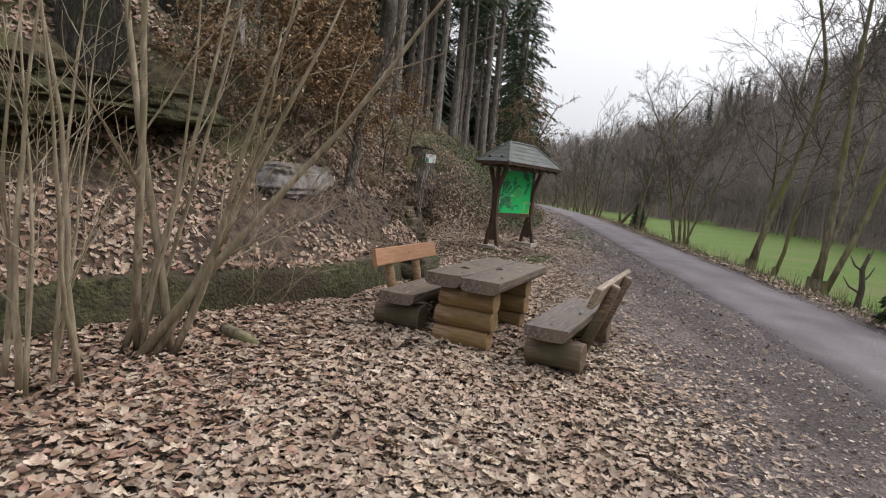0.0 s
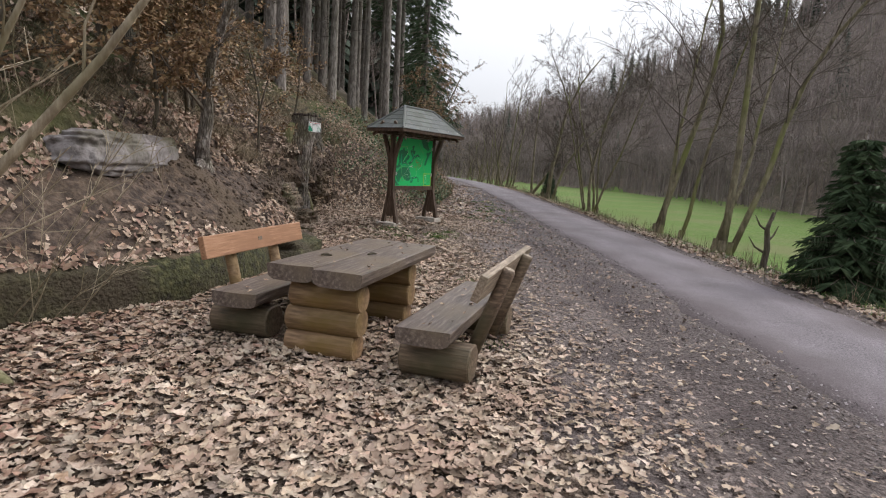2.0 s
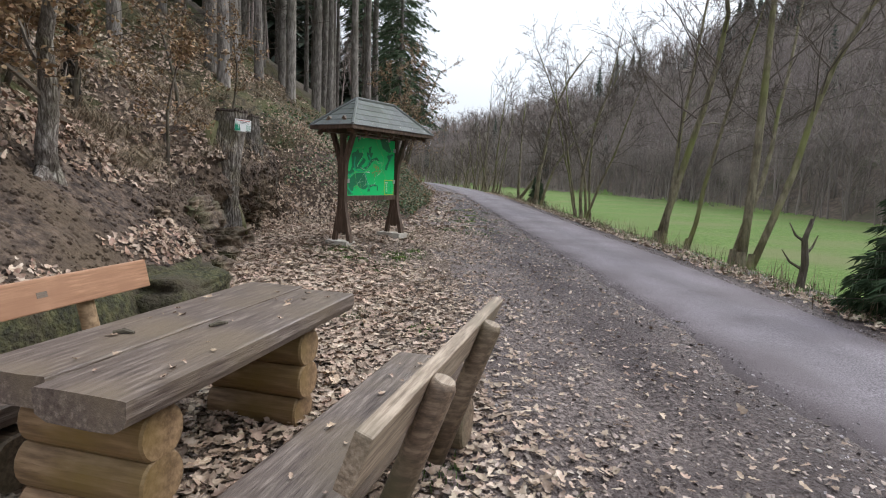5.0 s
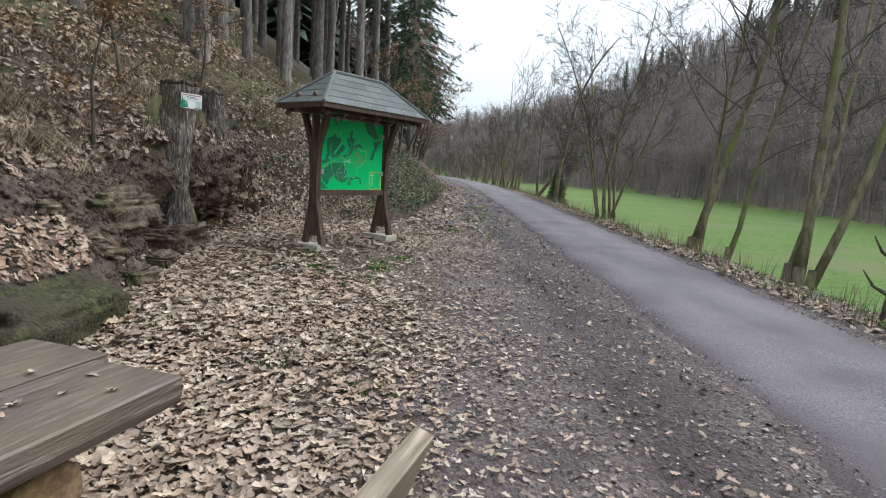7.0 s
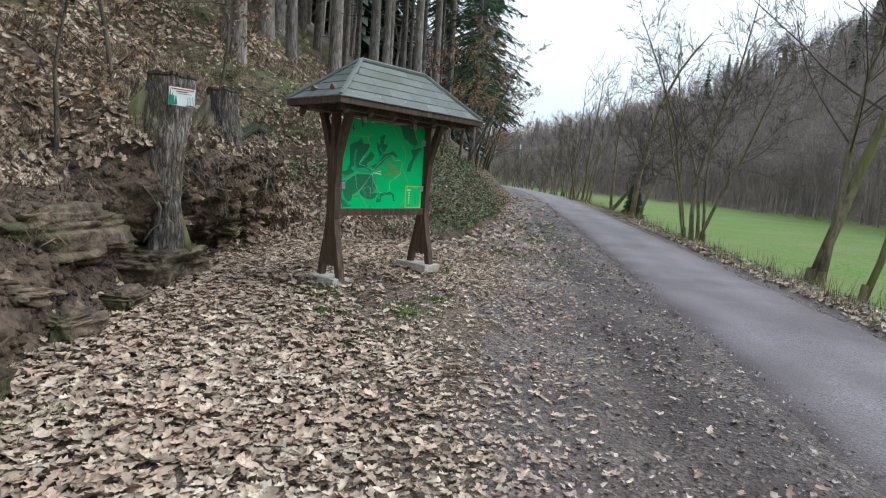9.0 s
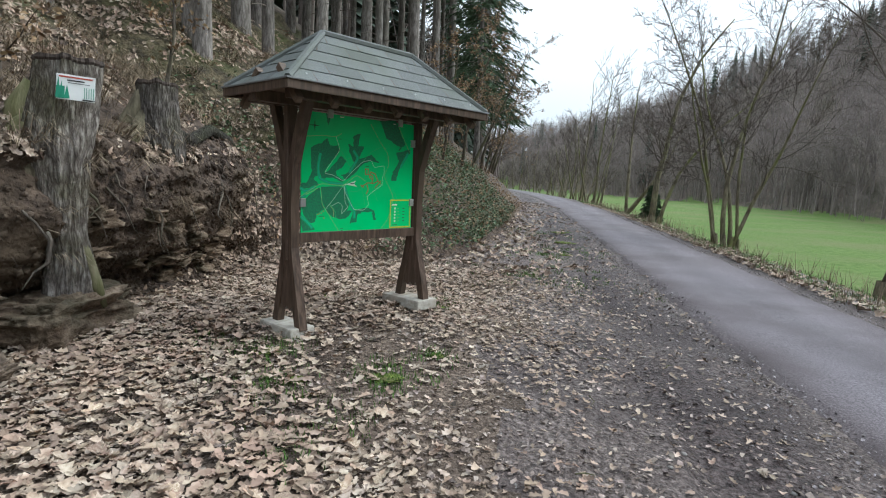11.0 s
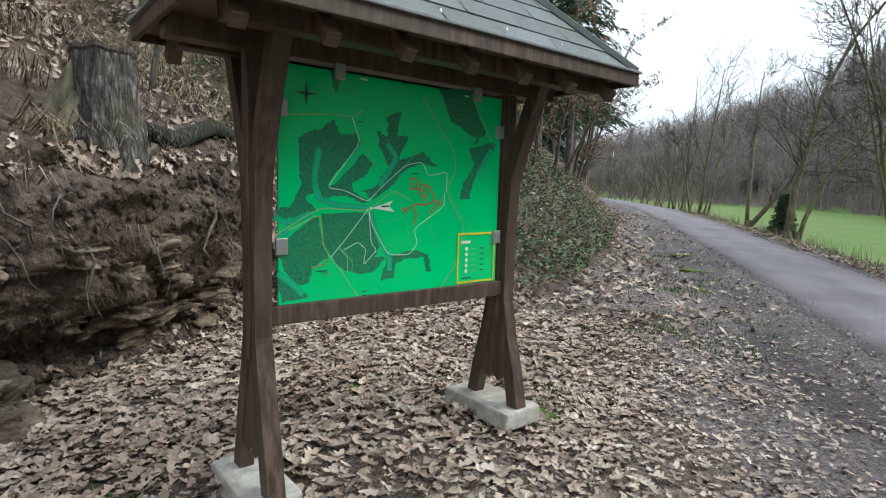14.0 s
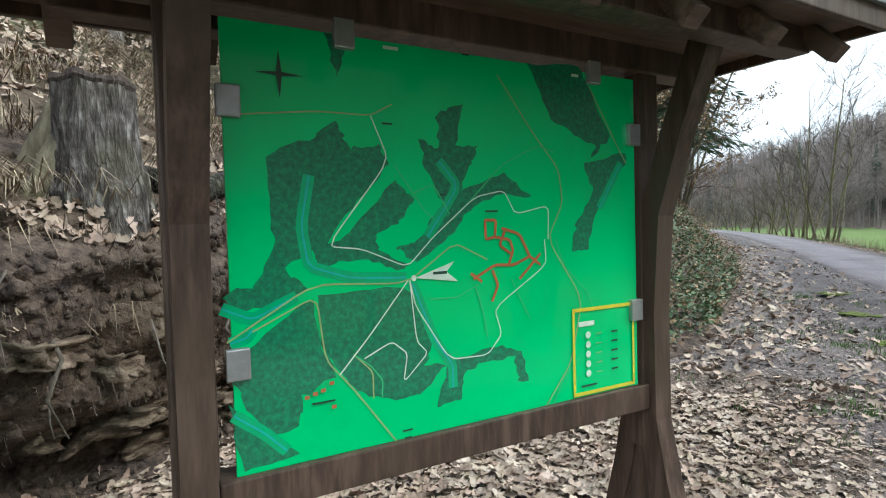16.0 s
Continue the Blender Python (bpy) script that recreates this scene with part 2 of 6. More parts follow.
def raw(name, verts, faces, material, smooth=False):
    """A large mesh straight from arrays; faces all with the same number of corners."""
    me = bpy.data.meshes.new(name)
    verts, faces = np.asarray(verts, np.float32), np.asarray(faces, np.int32)
    n, k = faces.shape
    me.vertices.add(len(verts))
    me.vertices.foreach_set("co", verts.ravel())
    me.loops.add(n * k)
    me.loops.foreach_set("vertex_index", faces.ravel())
    me.polygons.add(n)
    me.polygons.foreach_set("loop_start", np.arange(0, n * k, k, dtype=np.int32))
    me.materials.append(material)
    me.update(calc_edges=True)
    me.validate()
    if smooth:
        me.shade_smooth()
    return me


def n3(x, y, z=0.0):
    return noise.noise(Vector((x, y, z)))


# ---- lie of the land ----
def lerp_table(table, t):
    if t <= table[0][0]:
        return table[0][1]
    for (a, va), (b, vb) in zip(table, table[1:]):
        if t <= b:
            w = (t - a) / (b - a)
            return va + (vb - va) * w
    return table[-1][1]


BANK_FOOT = [(-30, -6), (-6, -4.2), (0, -3.1), (3, -2.0), (4.7, -1.15), (5.2, -0.85), (5.7, -0.5), (6.3, -0.1), (7.0, 0.05), (7.8, 0.2), (8.6, 0.3), (9.3, 0.3), (9.9, 0.0), (10.8, -0.2), (11.6, -0.4), (12.3, -1.1),
             (13.1, -1.15), (13.6, -1.0), (16.0, -1.1), (16.8, -0.5), (17.8, 1.2), (18.8, 1.8), (20, 2.1), (24, 2.45), (35, 2.6), (55, 1.6), (75, -3), (100, -14), (140, -40)]
ROAD_MID = [(-60, 7.4), (0, 7.15), (8, 7.0), (12, 6.85), (16, 6.65), (20, 6.45), (28, 6.05), (40, 5.4), (55, 4.3), (70, 1.6), (85, -3.5), (100, -11), (130, -32)]


def foot(y):
    return 0.25 * (lerp_table(BANK_FOOT, y - 0.25) + lerp_table(BANK_FOOT, y + 0.25)) + 0.5 * lerp_table(BANK_FOOT, y)


def road_mid(y):
    return sum(lerp_table(ROAD_MID, y + k) for k in (-3, -1.5, 0, 1.5, 3)) / 5


def hill_front(y):
    return lerp_table([(-200, 46), (60, 42), (120, 40), (180, 24), (240, 0), (320, -60)], y)


def base_z(x, y):
    yy = min(y, 36) + 0.35 * max(0, min(y, 100) - 36)
    z = -0.036 - 0.024 * max(-3, min(x, 9)) + 0.022 * max(yy, -20)
    return z


def ground_z(x, y):
    z = base_z(x, y)
    side = x - road_mid(y)
    if side > 1.3:
        u = side - 1.3
        z += lerp_table([(0, 0), (0.3, 0.03), (1.4, -0.02), (2.4, -0.28), (4, -0.95), (6, -1.2), (20, -1.25), (60, -1.1)], u) - 0.022 * max(0, min(1, u / 8)) * max(0, min(y, 36)) * 0.8
    h = x - hill_front(y)
    if h > 0:
        z += min(h * 0.8, lerp_table([(60, 62), (110, 50), (160, 36), (220, 22), (300, 12)], y) + 0.1 * h) * min(1, h / 6) + 2.5 * n3(x * 0.03, y * 0.03) * min(1, h / 20)
    if -4 < side < -1.2:
        rut = math.exp(-((side + 2.3 + 0.15 * n3(y * 0.4, 9)) / 0.13) ** 2) + 0.7 * math.exp(-((side + 3.0 + 0.15 * n3(y * 0.4, 19)) / 0.12) ** 2)
        z += (0.03 * n3(x * 2.2, y * 0.7) + 0.02 * n3(x * 6, y * 4) - 0.075 * rut * (0.6 + 0.8 * n3(y * 0.5, 4))) * (1 if y < 40 else 0)
    d2 = (x - 1.6) ** 2 + (y - 13.6) ** 2
    z += 0.17 * math.exp(-d2 / 2.2)
    z += 0.03 * n3(x * 0.8, y * 0.8) + 0.012 * n3(x * 3, y * 3)
    return z


def profile(y):
    """The bank's section: pairs of (distance from its foot towards the valley, height over the foot)."""
    A = [(0.25, -0.15), (0.0, 0.0), (-0.03, 0.2), (-0.1, 0.4), (-0.3, 0.5), (-0.7, 0.86), (-1.1, 1.2), (-1.45, 1.5), (-1.7, 1.95), (-2.1, 2.2), (-2.9, 2.8), (-4.2, 3.8), (-7, 6.0), (-15, 12), (-40, 29)]
    B = [(0.5, -0.15), (0.15, 0.05), (0.0, 0.2), (0.1, 0.4), (0.36, 0.62), (0.46, 0.9), (0.54, 1.2), (0.52, 1.45), (0.45, 1.68), (0.1, 1.88), (-0.75, 2.3), (-2.3, 3.3), (-5, 5.2), (-14, 11.5), (-40, 29)]
    C = [(0.4, -0.1), (0.1, 0.05), (-0.1, 0.2), (-0.35, 0.4), (-0.6, 0.65), (-0.9, 0.95), (-1.25, 1.3), (-1.6, 1.6), (-2.1, 2.05), (-2.8, 2.6), (-3.9, 3.4), (-5.5, 4.5), (-8.5, 6.6), (-17, 12.5), (-42, 29)]
    D = [(0.3, -0.15), (0.05, 0.0), (-0.06, 0.2), (-0.14, 0.4), (-0.22, 0.62), (-0.3, 0.85), (-0.36, 1.05), (-0.55, 1.15), (-0.85, 1.3), (-1.25, 1.6), (-1.8, 2.05), (-2.9, 3.0), (-5.3, 5.0), (-14.4, 11.7), (-40, 29)]
    wB = max(0.0, min(1.0, (y - 11.6) / 0.7)) * max(0.0, min(1.0, (17.2 - y) / 1.4))
    wC = max(0.0, min(1.0, (y - 15.8) / 1.4))
    wD = max(0.0, min(1.0, (y - 9.2) / 0.8)) * max(0.0, min(1.0, (12.3 - y) / 0.7))
    wA = max(0.0, 1 - wB - wC - wD)
    s = wA + wB + wC + wD
    return [((wA * a[0] + wB * b[0] + wC * c[0] + wD * d[0]) / s, (wA * a[1] + wB * b[1] + wC * c[1] + wD * d[1]) / s) for a, b, c, d in zip(A, B, C, D)]


BANK_STEPS = 15


def bank_point(y, s):
    """A point of the bank: y along the valley, s from 0 (foot) to 14 (far up)."""
    p = profile(y)
    k = max(0, min(len(p) - 2, int(s)))
    w = s - k
    du, dz = p[k][0] + (p[k + 1][0] - p[k][0]) * w, p[k][1] + (p[k + 1][1] - p[k][1]) * w
    x0 = foot(y)
    x, z = x0 + du, base_z(x0, y) + dz
    rough = min(1.0, s / 2.5) * (0.13 + 0.05 * max(0, s - 8))
    q = (x * 0.9, y * 0.9, z * 0.9)
    if 9.3 < y < 16.8 and 1.5 < s < 9.5:
        x += 0.12 * noise.noise(Vector((y * 1.5, 3.0, z * 3.6))) + 0.07 * noise.noise(Vector((y * 4.0, 8.0, z * 9)))
    x += rough * noise.noise(Vector((q[0], q[1], q[2] + 7))) + 0.35 * rough * noise.noise(Vector((q[0] * 4, q[1] * 4, q[2] * 4)))
    z += rough * noise.noise(Vector((q[0] + 9, q[1], q[2]))) + 0.35 * rough * noise.noise(Vector((q[0] * 4 + 5, q[1] * 4, q[2] * 4)))
    return Vector((x, y, z))


def bank_at(x, y):
    """The upper surface of the bank over x, y."""
    lo, hi = 7.0, 14.0
    for _ in range(22):
        mid = (lo + hi) / 2
        if bank_point(y, mid).x > x:
            lo = mid
        else:
            hi = mid
    return bank_point(y, lo)


def lines(stops):
    """Grid lines: stretches of (start, end, step)."""
    out = []
    for a, b, st in stops:
        n = max(1, round((b - a) / st))
        out += [a + (b - a) * k / n for k in range(n)]
    return out + [stops[-1][1]]


gx = lines([(-60, -8, 10), (-8, -2, 1.0), (-2, 10, 0.16), (10, 13, 0.3), (13, 16, 0.8), (16, 60, 2.5), (60, 160, 8)])
gy = lines([(-80, -10, 8), (-10, 1, 0.4), (1, 18, 0.16), (18, 40, 0.4), (40, 120, 2.5), (120, 420, 10)])
gv = [(x, y, ground_z(x, y)) for y in gy for x in gx]
nx = len(gx)
gf = [(j * nx + i, j * nx + i + 1, (j + 1) * nx + i + 1, (j + 1) * nx + i) for j in range(len(gy) - 1) for i in range(nx - 1)]
ground = tagged(new("ground", raw("ground", gv, gf, M_verge, True)), "dark damp earth with trodden verges, meadow and woodland floor", "ground", kind="structure")
for m_ in (M_meadow, M_forestfloor, M_mould):
    ground.data.materials.append(m_)
for p_ in ground.data.polygons:
    cx, cy, cz = p_.center
    side = cx - road_mid(cy)
    if cx > hill_front(cy) + 1.0:
        p_.material_index = 2
    elif side > 3.6 + 0.5 * n3(cy * 0.5, 3):
        p_.material_index = 1
    elif cx < 3.3 + 0.6 * n3(cx * 0.9, cy * 0.8) and cy < 18.5:
        p_.material_index = 3

# churned, darker mud where wheels cut into the verge
gx_, gy_ = np.array([v[0] for v in gv]), np.array([v[1] for v in gv])
side_ = gx_ - np.repeat([road_mid(y) for y in gy], nx)
wob_ = np.array([n3(a * 0.7, b * 0.5, 3) for a, b in zip(gx_, gy_)])
mud_ = np.clip(np.exp(-((side_ + 1.9 + 0.5 * wob_) / 0.62) ** 2) * (1.0 + 0.9 * wob_) + 0.8 * np.exp(-((side_ - 1.6) / 0.4) ** 2), 0, 1)
ground.data.attributes.new("churned", "FLOAT", "POINT").data.foreach_set("value", mud_.astype(np.float32))
ng = M_verge.node_tree
at_, mm_ = ng.nodes.new("ShaderNodeAttribute"), ng.nodes.new("ShaderNodeMix")
at_.attribute_name = "churned"
mm_.data_type, mm_.blend_type = "RGBA", "MULTIPLY"
mm_.inputs[7].default_value = (0.5, 0.46, 0.48, 1)
bv_ = next(n for n in ng.nodes if n.type == "BSDF_PRINCIPLED")
ng.links.new(bv_.inputs["Base Color"].links[0].from_socket, mm_.inputs[6])
ng.links.new(at_.outputs["Fac"], mm_.inputs[0])
ng.links.new(mm_.outputs[2], bv_.inputs["Base Color"])

# the road: a strip with ragged edges, lying on the ground
ry = lines([(-60, 0, 2), (0, 40, 0.25), (40, 130, 1.0)])
rv, rf, rows_n = [], [], 17
for y in ry:
    c, half = road_mid(y), 1.22
    e0 = c - half + 0.09 * n3(y * 0.35, 1.7) + 0.05 * n3(y * 2.3, 4)
    e1 = c + half + 0.12 * n3(y * 0.6, 8.1) + 0.05 * n3(y * 2.5, 2)
    for k in range(rows_n):
        w = k / (rows_n - 1)
        x = e0 + (e1 - e0) * w
        edge = 0.02 + 0.035 * (1 - (2 * w - 1) ** 2)
        rv.append((x, y, base_z(x, y) + edge + 0.012 * n3(x * 1.5, y * 1.5) + (-0.05 if k in (0, rows_n - 1) else 0.015)))
rf = [(j * rows_n + i, j * rows_n + i + 1, (j + 1) * rows_n + i + 1, (j + 1) * rows_n + i) for j in range(len(ry) - 1) for i in range(rows_n - 1)]
road_mesh = raw("road", rv, rf, M_road, True)
across = road_mesh.attributes.new("across", "FLOAT", "POINT")
across.data.foreach_set("value", np.tile(np.linspace(0, 1, rows_n), len(ry)).astype(np.float32))
nt_ = M_road.node_tree
att, ramp_, mul_ = nt_.nodes.new("ShaderNodeAttribute"), nt_.nodes.new("ShaderNodeValToRGB"), nt_.nodes.new("ShaderNodeMix")
att.attribute_name = "across"
for pos_, val_ in ((0.28, 1.12), (0.5, 0.93), (0.7, 1.14)):
    ramp_.color_ramp.elements.new(pos_).color = (val_ / 1.2, val_ / 1.2, val_ / 1.2, 1)
for pos_ in (0.14, 0.9):
    ramp_.color_ramp.elements.new(pos_).color = (0.74, 0.71, 0.71, 1)
ramp_.color_ramp.elements[0].color = (0.46, 0.41, 0.38, 1)
ramp_.color_ramp.elements[-1].color = (0.5, 0.45, 0.42, 1)
mul_.data_type, mul_.blend_type = "RGBA", "MULTIPLY"
mul_.inputs[0].default_value = 1.0
bsdf_ = next(n for n in nt_.nodes if n.type == "BSDF_PRINCIPLED")
src_ = bsdf_.inputs["Base Color"].links[0].from_socket
nt_.links.new(att.outputs["Fac"], ramp_.inputs[0])
nt_.links.new(src_, mul_.inputs[6])
nt_.links.new(ramp_.outputs[0], mul_.inputs[7])
nt_.links.new(mul_.outputs[2], bsdf_.inputs["Base Color"])
tagged(new("road", road_mesh), "pale grey-brown compacted gravel lane curving along the valley", "road", kind="structure")

# the bank beside the lane
by = lines([(-40, -4, 3), (-4, 1, 0.4), (1, 18, 0.1), (18, 32, 0.3), (32, 140, 3)])
bs_ = lines([(0, 9, 0.14), (9, 11, 0.2), (11, 12, 0.2), (12, 14, 0.1)])
bv = [tuple(bank_point(y, s)) for y in by for s in bs_]
nb = len(bs_)
bf = [(j * nb + i, (j + 1) * nb + i, (j + 1) * nb + i + 1, j * nb + i + 1) for j in range(len(by) - 1) for i in range(nb - 1)]
bank = tagged(new("ground_bank", raw("ground_bank", bv, bf, M_bank, True)), "steep eroded earth bank with roots and dead leaves", "bank", kind="structure")
bank.data.materials.append(M_forestfloor)
bank.data.materials.append(M_mossledge)
bank.data.materials.append(M_mossbank)
for p_ in bank.data.polygons:
    if p_.center.x < foot(p_.center.y) - 1.3 and p_.center.y < 7.5 + n3(p_.center.x, 4):
        p_.material_index = 3
    elif p_.center.x < foot(p_.center.y) - 1.9 + 0.5 * n3(p_.center.y * 0.8, 11):
        p_.material_index = 3 if p_.center.y < 30 and p_.center.x > foot(p_.center.y) - 14 else 1
    elif p_.center.y < 9.4 and p_.center.z < base_z(p_.center.x, p_.center.y) + 0.46 + 0.06 * n3(p_.center.y * 2, 5):
        p_.material_index = 2


# ---- picnic place ----
def log_block(length, radius, flat=0.0):
    """A log along x with its upper and lower side sawn flat."""
    s = Shape()
    ring = []
    for k in range(20):
        a = 2 * math.pi * k / 20
        y, z = radius * math.cos(a), radius * math.sin(a)
        z = max(-radius + flat, min(radius - flat, z))
        ring.append((y, z))
    xs = (-length / 2, -length / 2 + 0.012, length / 2 - 0.012, length / 2)
    for x, sc in zip(xs, (0.93, 1, 1, 0.93)):
        s.v += [(x, y * sc, z * sc) for y, z in ring]
    for j in range(3):
        for k in range(20):
            a, b = j * 20 + k, j * 20 + (k + 1) % 20
            s.f.append((a, b, b + 20, a + 20))
    s.f.append(tuple(range(20))[::-1])
    s.f.append(tuple(range(60, 80)))
    return s


def half_log_plank(length, width, thick, seed):
    """A thick plank along y with waney lower edges and a slightly uneven top."""
    s = Shape()
    n, sec = 16, 12
    outline = [(-0.5, 0.46), (-0.47, 0.5), (-0.2, 0.505), (0.2, 0.505), (0.47, 0.5), (0.5, 0.46), (0.5, 0.0), (0.46, -0.28), (0.36, -0.46), (0.1, -0.5), (-0.36, -0.46), (-0.47, -0.25)]
    for k in range(n + 1):
        y = -length / 2 + length * k / n
        end = 0.985 if k in (0, n) else 1.0
        for j, (a, b) in enumerate(outline):
            wob = 0.012 * n3(y * 1.5 + seed, j * 0.7, seed)
            s.v.append((a * width * end + wob, y, b * thick * end + 0.5 * wob))
    for k in range(n):
        for j in range(sec):
            a, b = k * sec + j, k * sec + (j + 1) % sec
            s.f.append((a, b, b + sec, a + sec))
    s.f.append(tuple(range(sec))[::-1])
    s.f.append(tuple(range(n * sec, (n + 1) * sec)))
    return s


def place(ob, m):
    ob.matrix_basis = m
    return ob


def picnic_table(m):
    t = thing("picnic_table", "heavy weathered timber picnic table on stacked logs, strewn with leaf bits", "table", m)
    for k, sx in enumerate((-1, 1)):
        place(part("top_plank", half_log_plank(2.01, 0.432, 0.14, 3 + 5 * k), M_plank, t, "dark weathered thick plank"), pose(sx * 0.224, 0.04 * (1 - sx), 0.705, 0, 0, 0.2 * sx))
    for sy in (-0.71, 0.55):
        for k in range(3):
            place(part("support_log", log_block(0.63 + 0.03 * (k % 2), 0.125, 0.015), M_log, t, "orange-brown stained log"), pose(0.02 * (k - 1), sy, 0.09 + 0.21 * k))
    return t


def bench(m, name_label, back_mat, back_label, mirror, seat, backlen, shift, lean, top):
    """A bench along y whose backrest stands on its -x side; mirror=-1 turns it about. shift: of the back board along the seat."""
    t = thing("log_bench", name_label, "bench", m, group="benches at the picnic table")
    place(part("seat_plank", half_log_plank(seat, 0.44, 0.13, 11 if mirror > 0 else 23), M_plank, t, "dark weathered seat plank"), pose(0, 0, 0.4))
    for sy in (-0.36 * seat, 0.36 * seat):
        place(part("support_log", log_block(0.56, 0.155, 0.02), M_logdark, t, "damp dark log lying crosswise"), pose(-0.05 * mirror, sy, 0.175))
    slope = math.tan(radians(lean))
    for sy in (shift - 0.22 * backlen, shift + 0.22 * backlen):
        p0, p1 = Vector((-0.25 * mirror, sy, 0.14)), Vector((-(0.25 + (top - 0.16) * slope) * mirror, sy, top - 0.02))
        part("back_post", Shape().tube([p0, p0.lerp(p1, 0.5), p0.lerp(p1, 0.97), p1], [0.055, 0.054, 0.053, 0.043], 14), M_log if mirror > 0 else M_logdark, t, "round leaning post", True)
        part("cut_top", Shape().tube([p1, p1 + (p1 - p0).normalized() * 0.004], [0.043, 0.04], 14), M_backgrey, t, "pale sawn post top")
    mid = top - 0.09
    tilt = pose(-(0.25 + (mid - 0.14) * slope - 0.078) * mirror, shift, mid, 0, -lean * mirror, 0)
    part("backrest_board", Shape().box(tilt, 0.058, backlen, 0.2, 0.009), back_mat, t, back_label)
    if mirror > 0:
        part("scratch_mark", Shape().box(tilt @ pose(0.0295, 0.0, 0.0), 0.003, 0.07, 0.035, 0.0), M_plank, t, "small dark rubbed badge")
    return t


TABLE_AT, BENCH_LANE_AT, BENCH_BANK_AT = pose(1.79, 5.61, 0.04, 0, 0, -15), pose(2.73, 5.22, 0.02, 0, 0, -17), pose(1.03, 5.92, 0.05, 0, 0, -13)
picnic_table(TABLE_AT)
bench(BENCH_LANE_AT, "log bench with a leaning greyed back board beside the table", M_backgrey, "greyed wooden back board", -1, 1.98, 1.92, -0.12, 20, 0.92)
bench(BENCH_BANK_AT, "log bench with an orange-stained back board before the bank", M_backrest, "orange-stained back board", 1, 1.98, 1.72, -0.1, 13, 0.9)

# ---- the information board ----
BD = Vector((0.553, 0.833, 0)).normalized()
KIOSK = Matrix(((BD.x, -BD.y, 0, 1.333), (BD.y, BD.x, 0, 13.022), (0, 0, 1, 0.0), (0, 0, 0, 1)))
# local frame of the stand: x along the board, -y towards the lane, z up from the datum
W_B, Z0, Z1 = 1.369, 1.25, 2.33


def curved_post(s, x, front, low):
    """One leg: from its foot it bends in to the waist and out again under the eaves."""
    sg = -1 if front else 1
    line = [(0.19, low), (0.145, low + 0.22), (0.08, 0.92), (0.04, 1.12), (0.036, 1.5), (0.06, 1.85), (0.15, 2.12), (0.27, 2.42)]
    half = 0.042
    outline = [(sg * (a - half), z) for a, z in line] + [(sg * (a + half), z) for a, z in line[::-1]]
    s.prism(pose(x, 0, 0, 0, 0, 90), outline, 0.08 if front else 0.07)


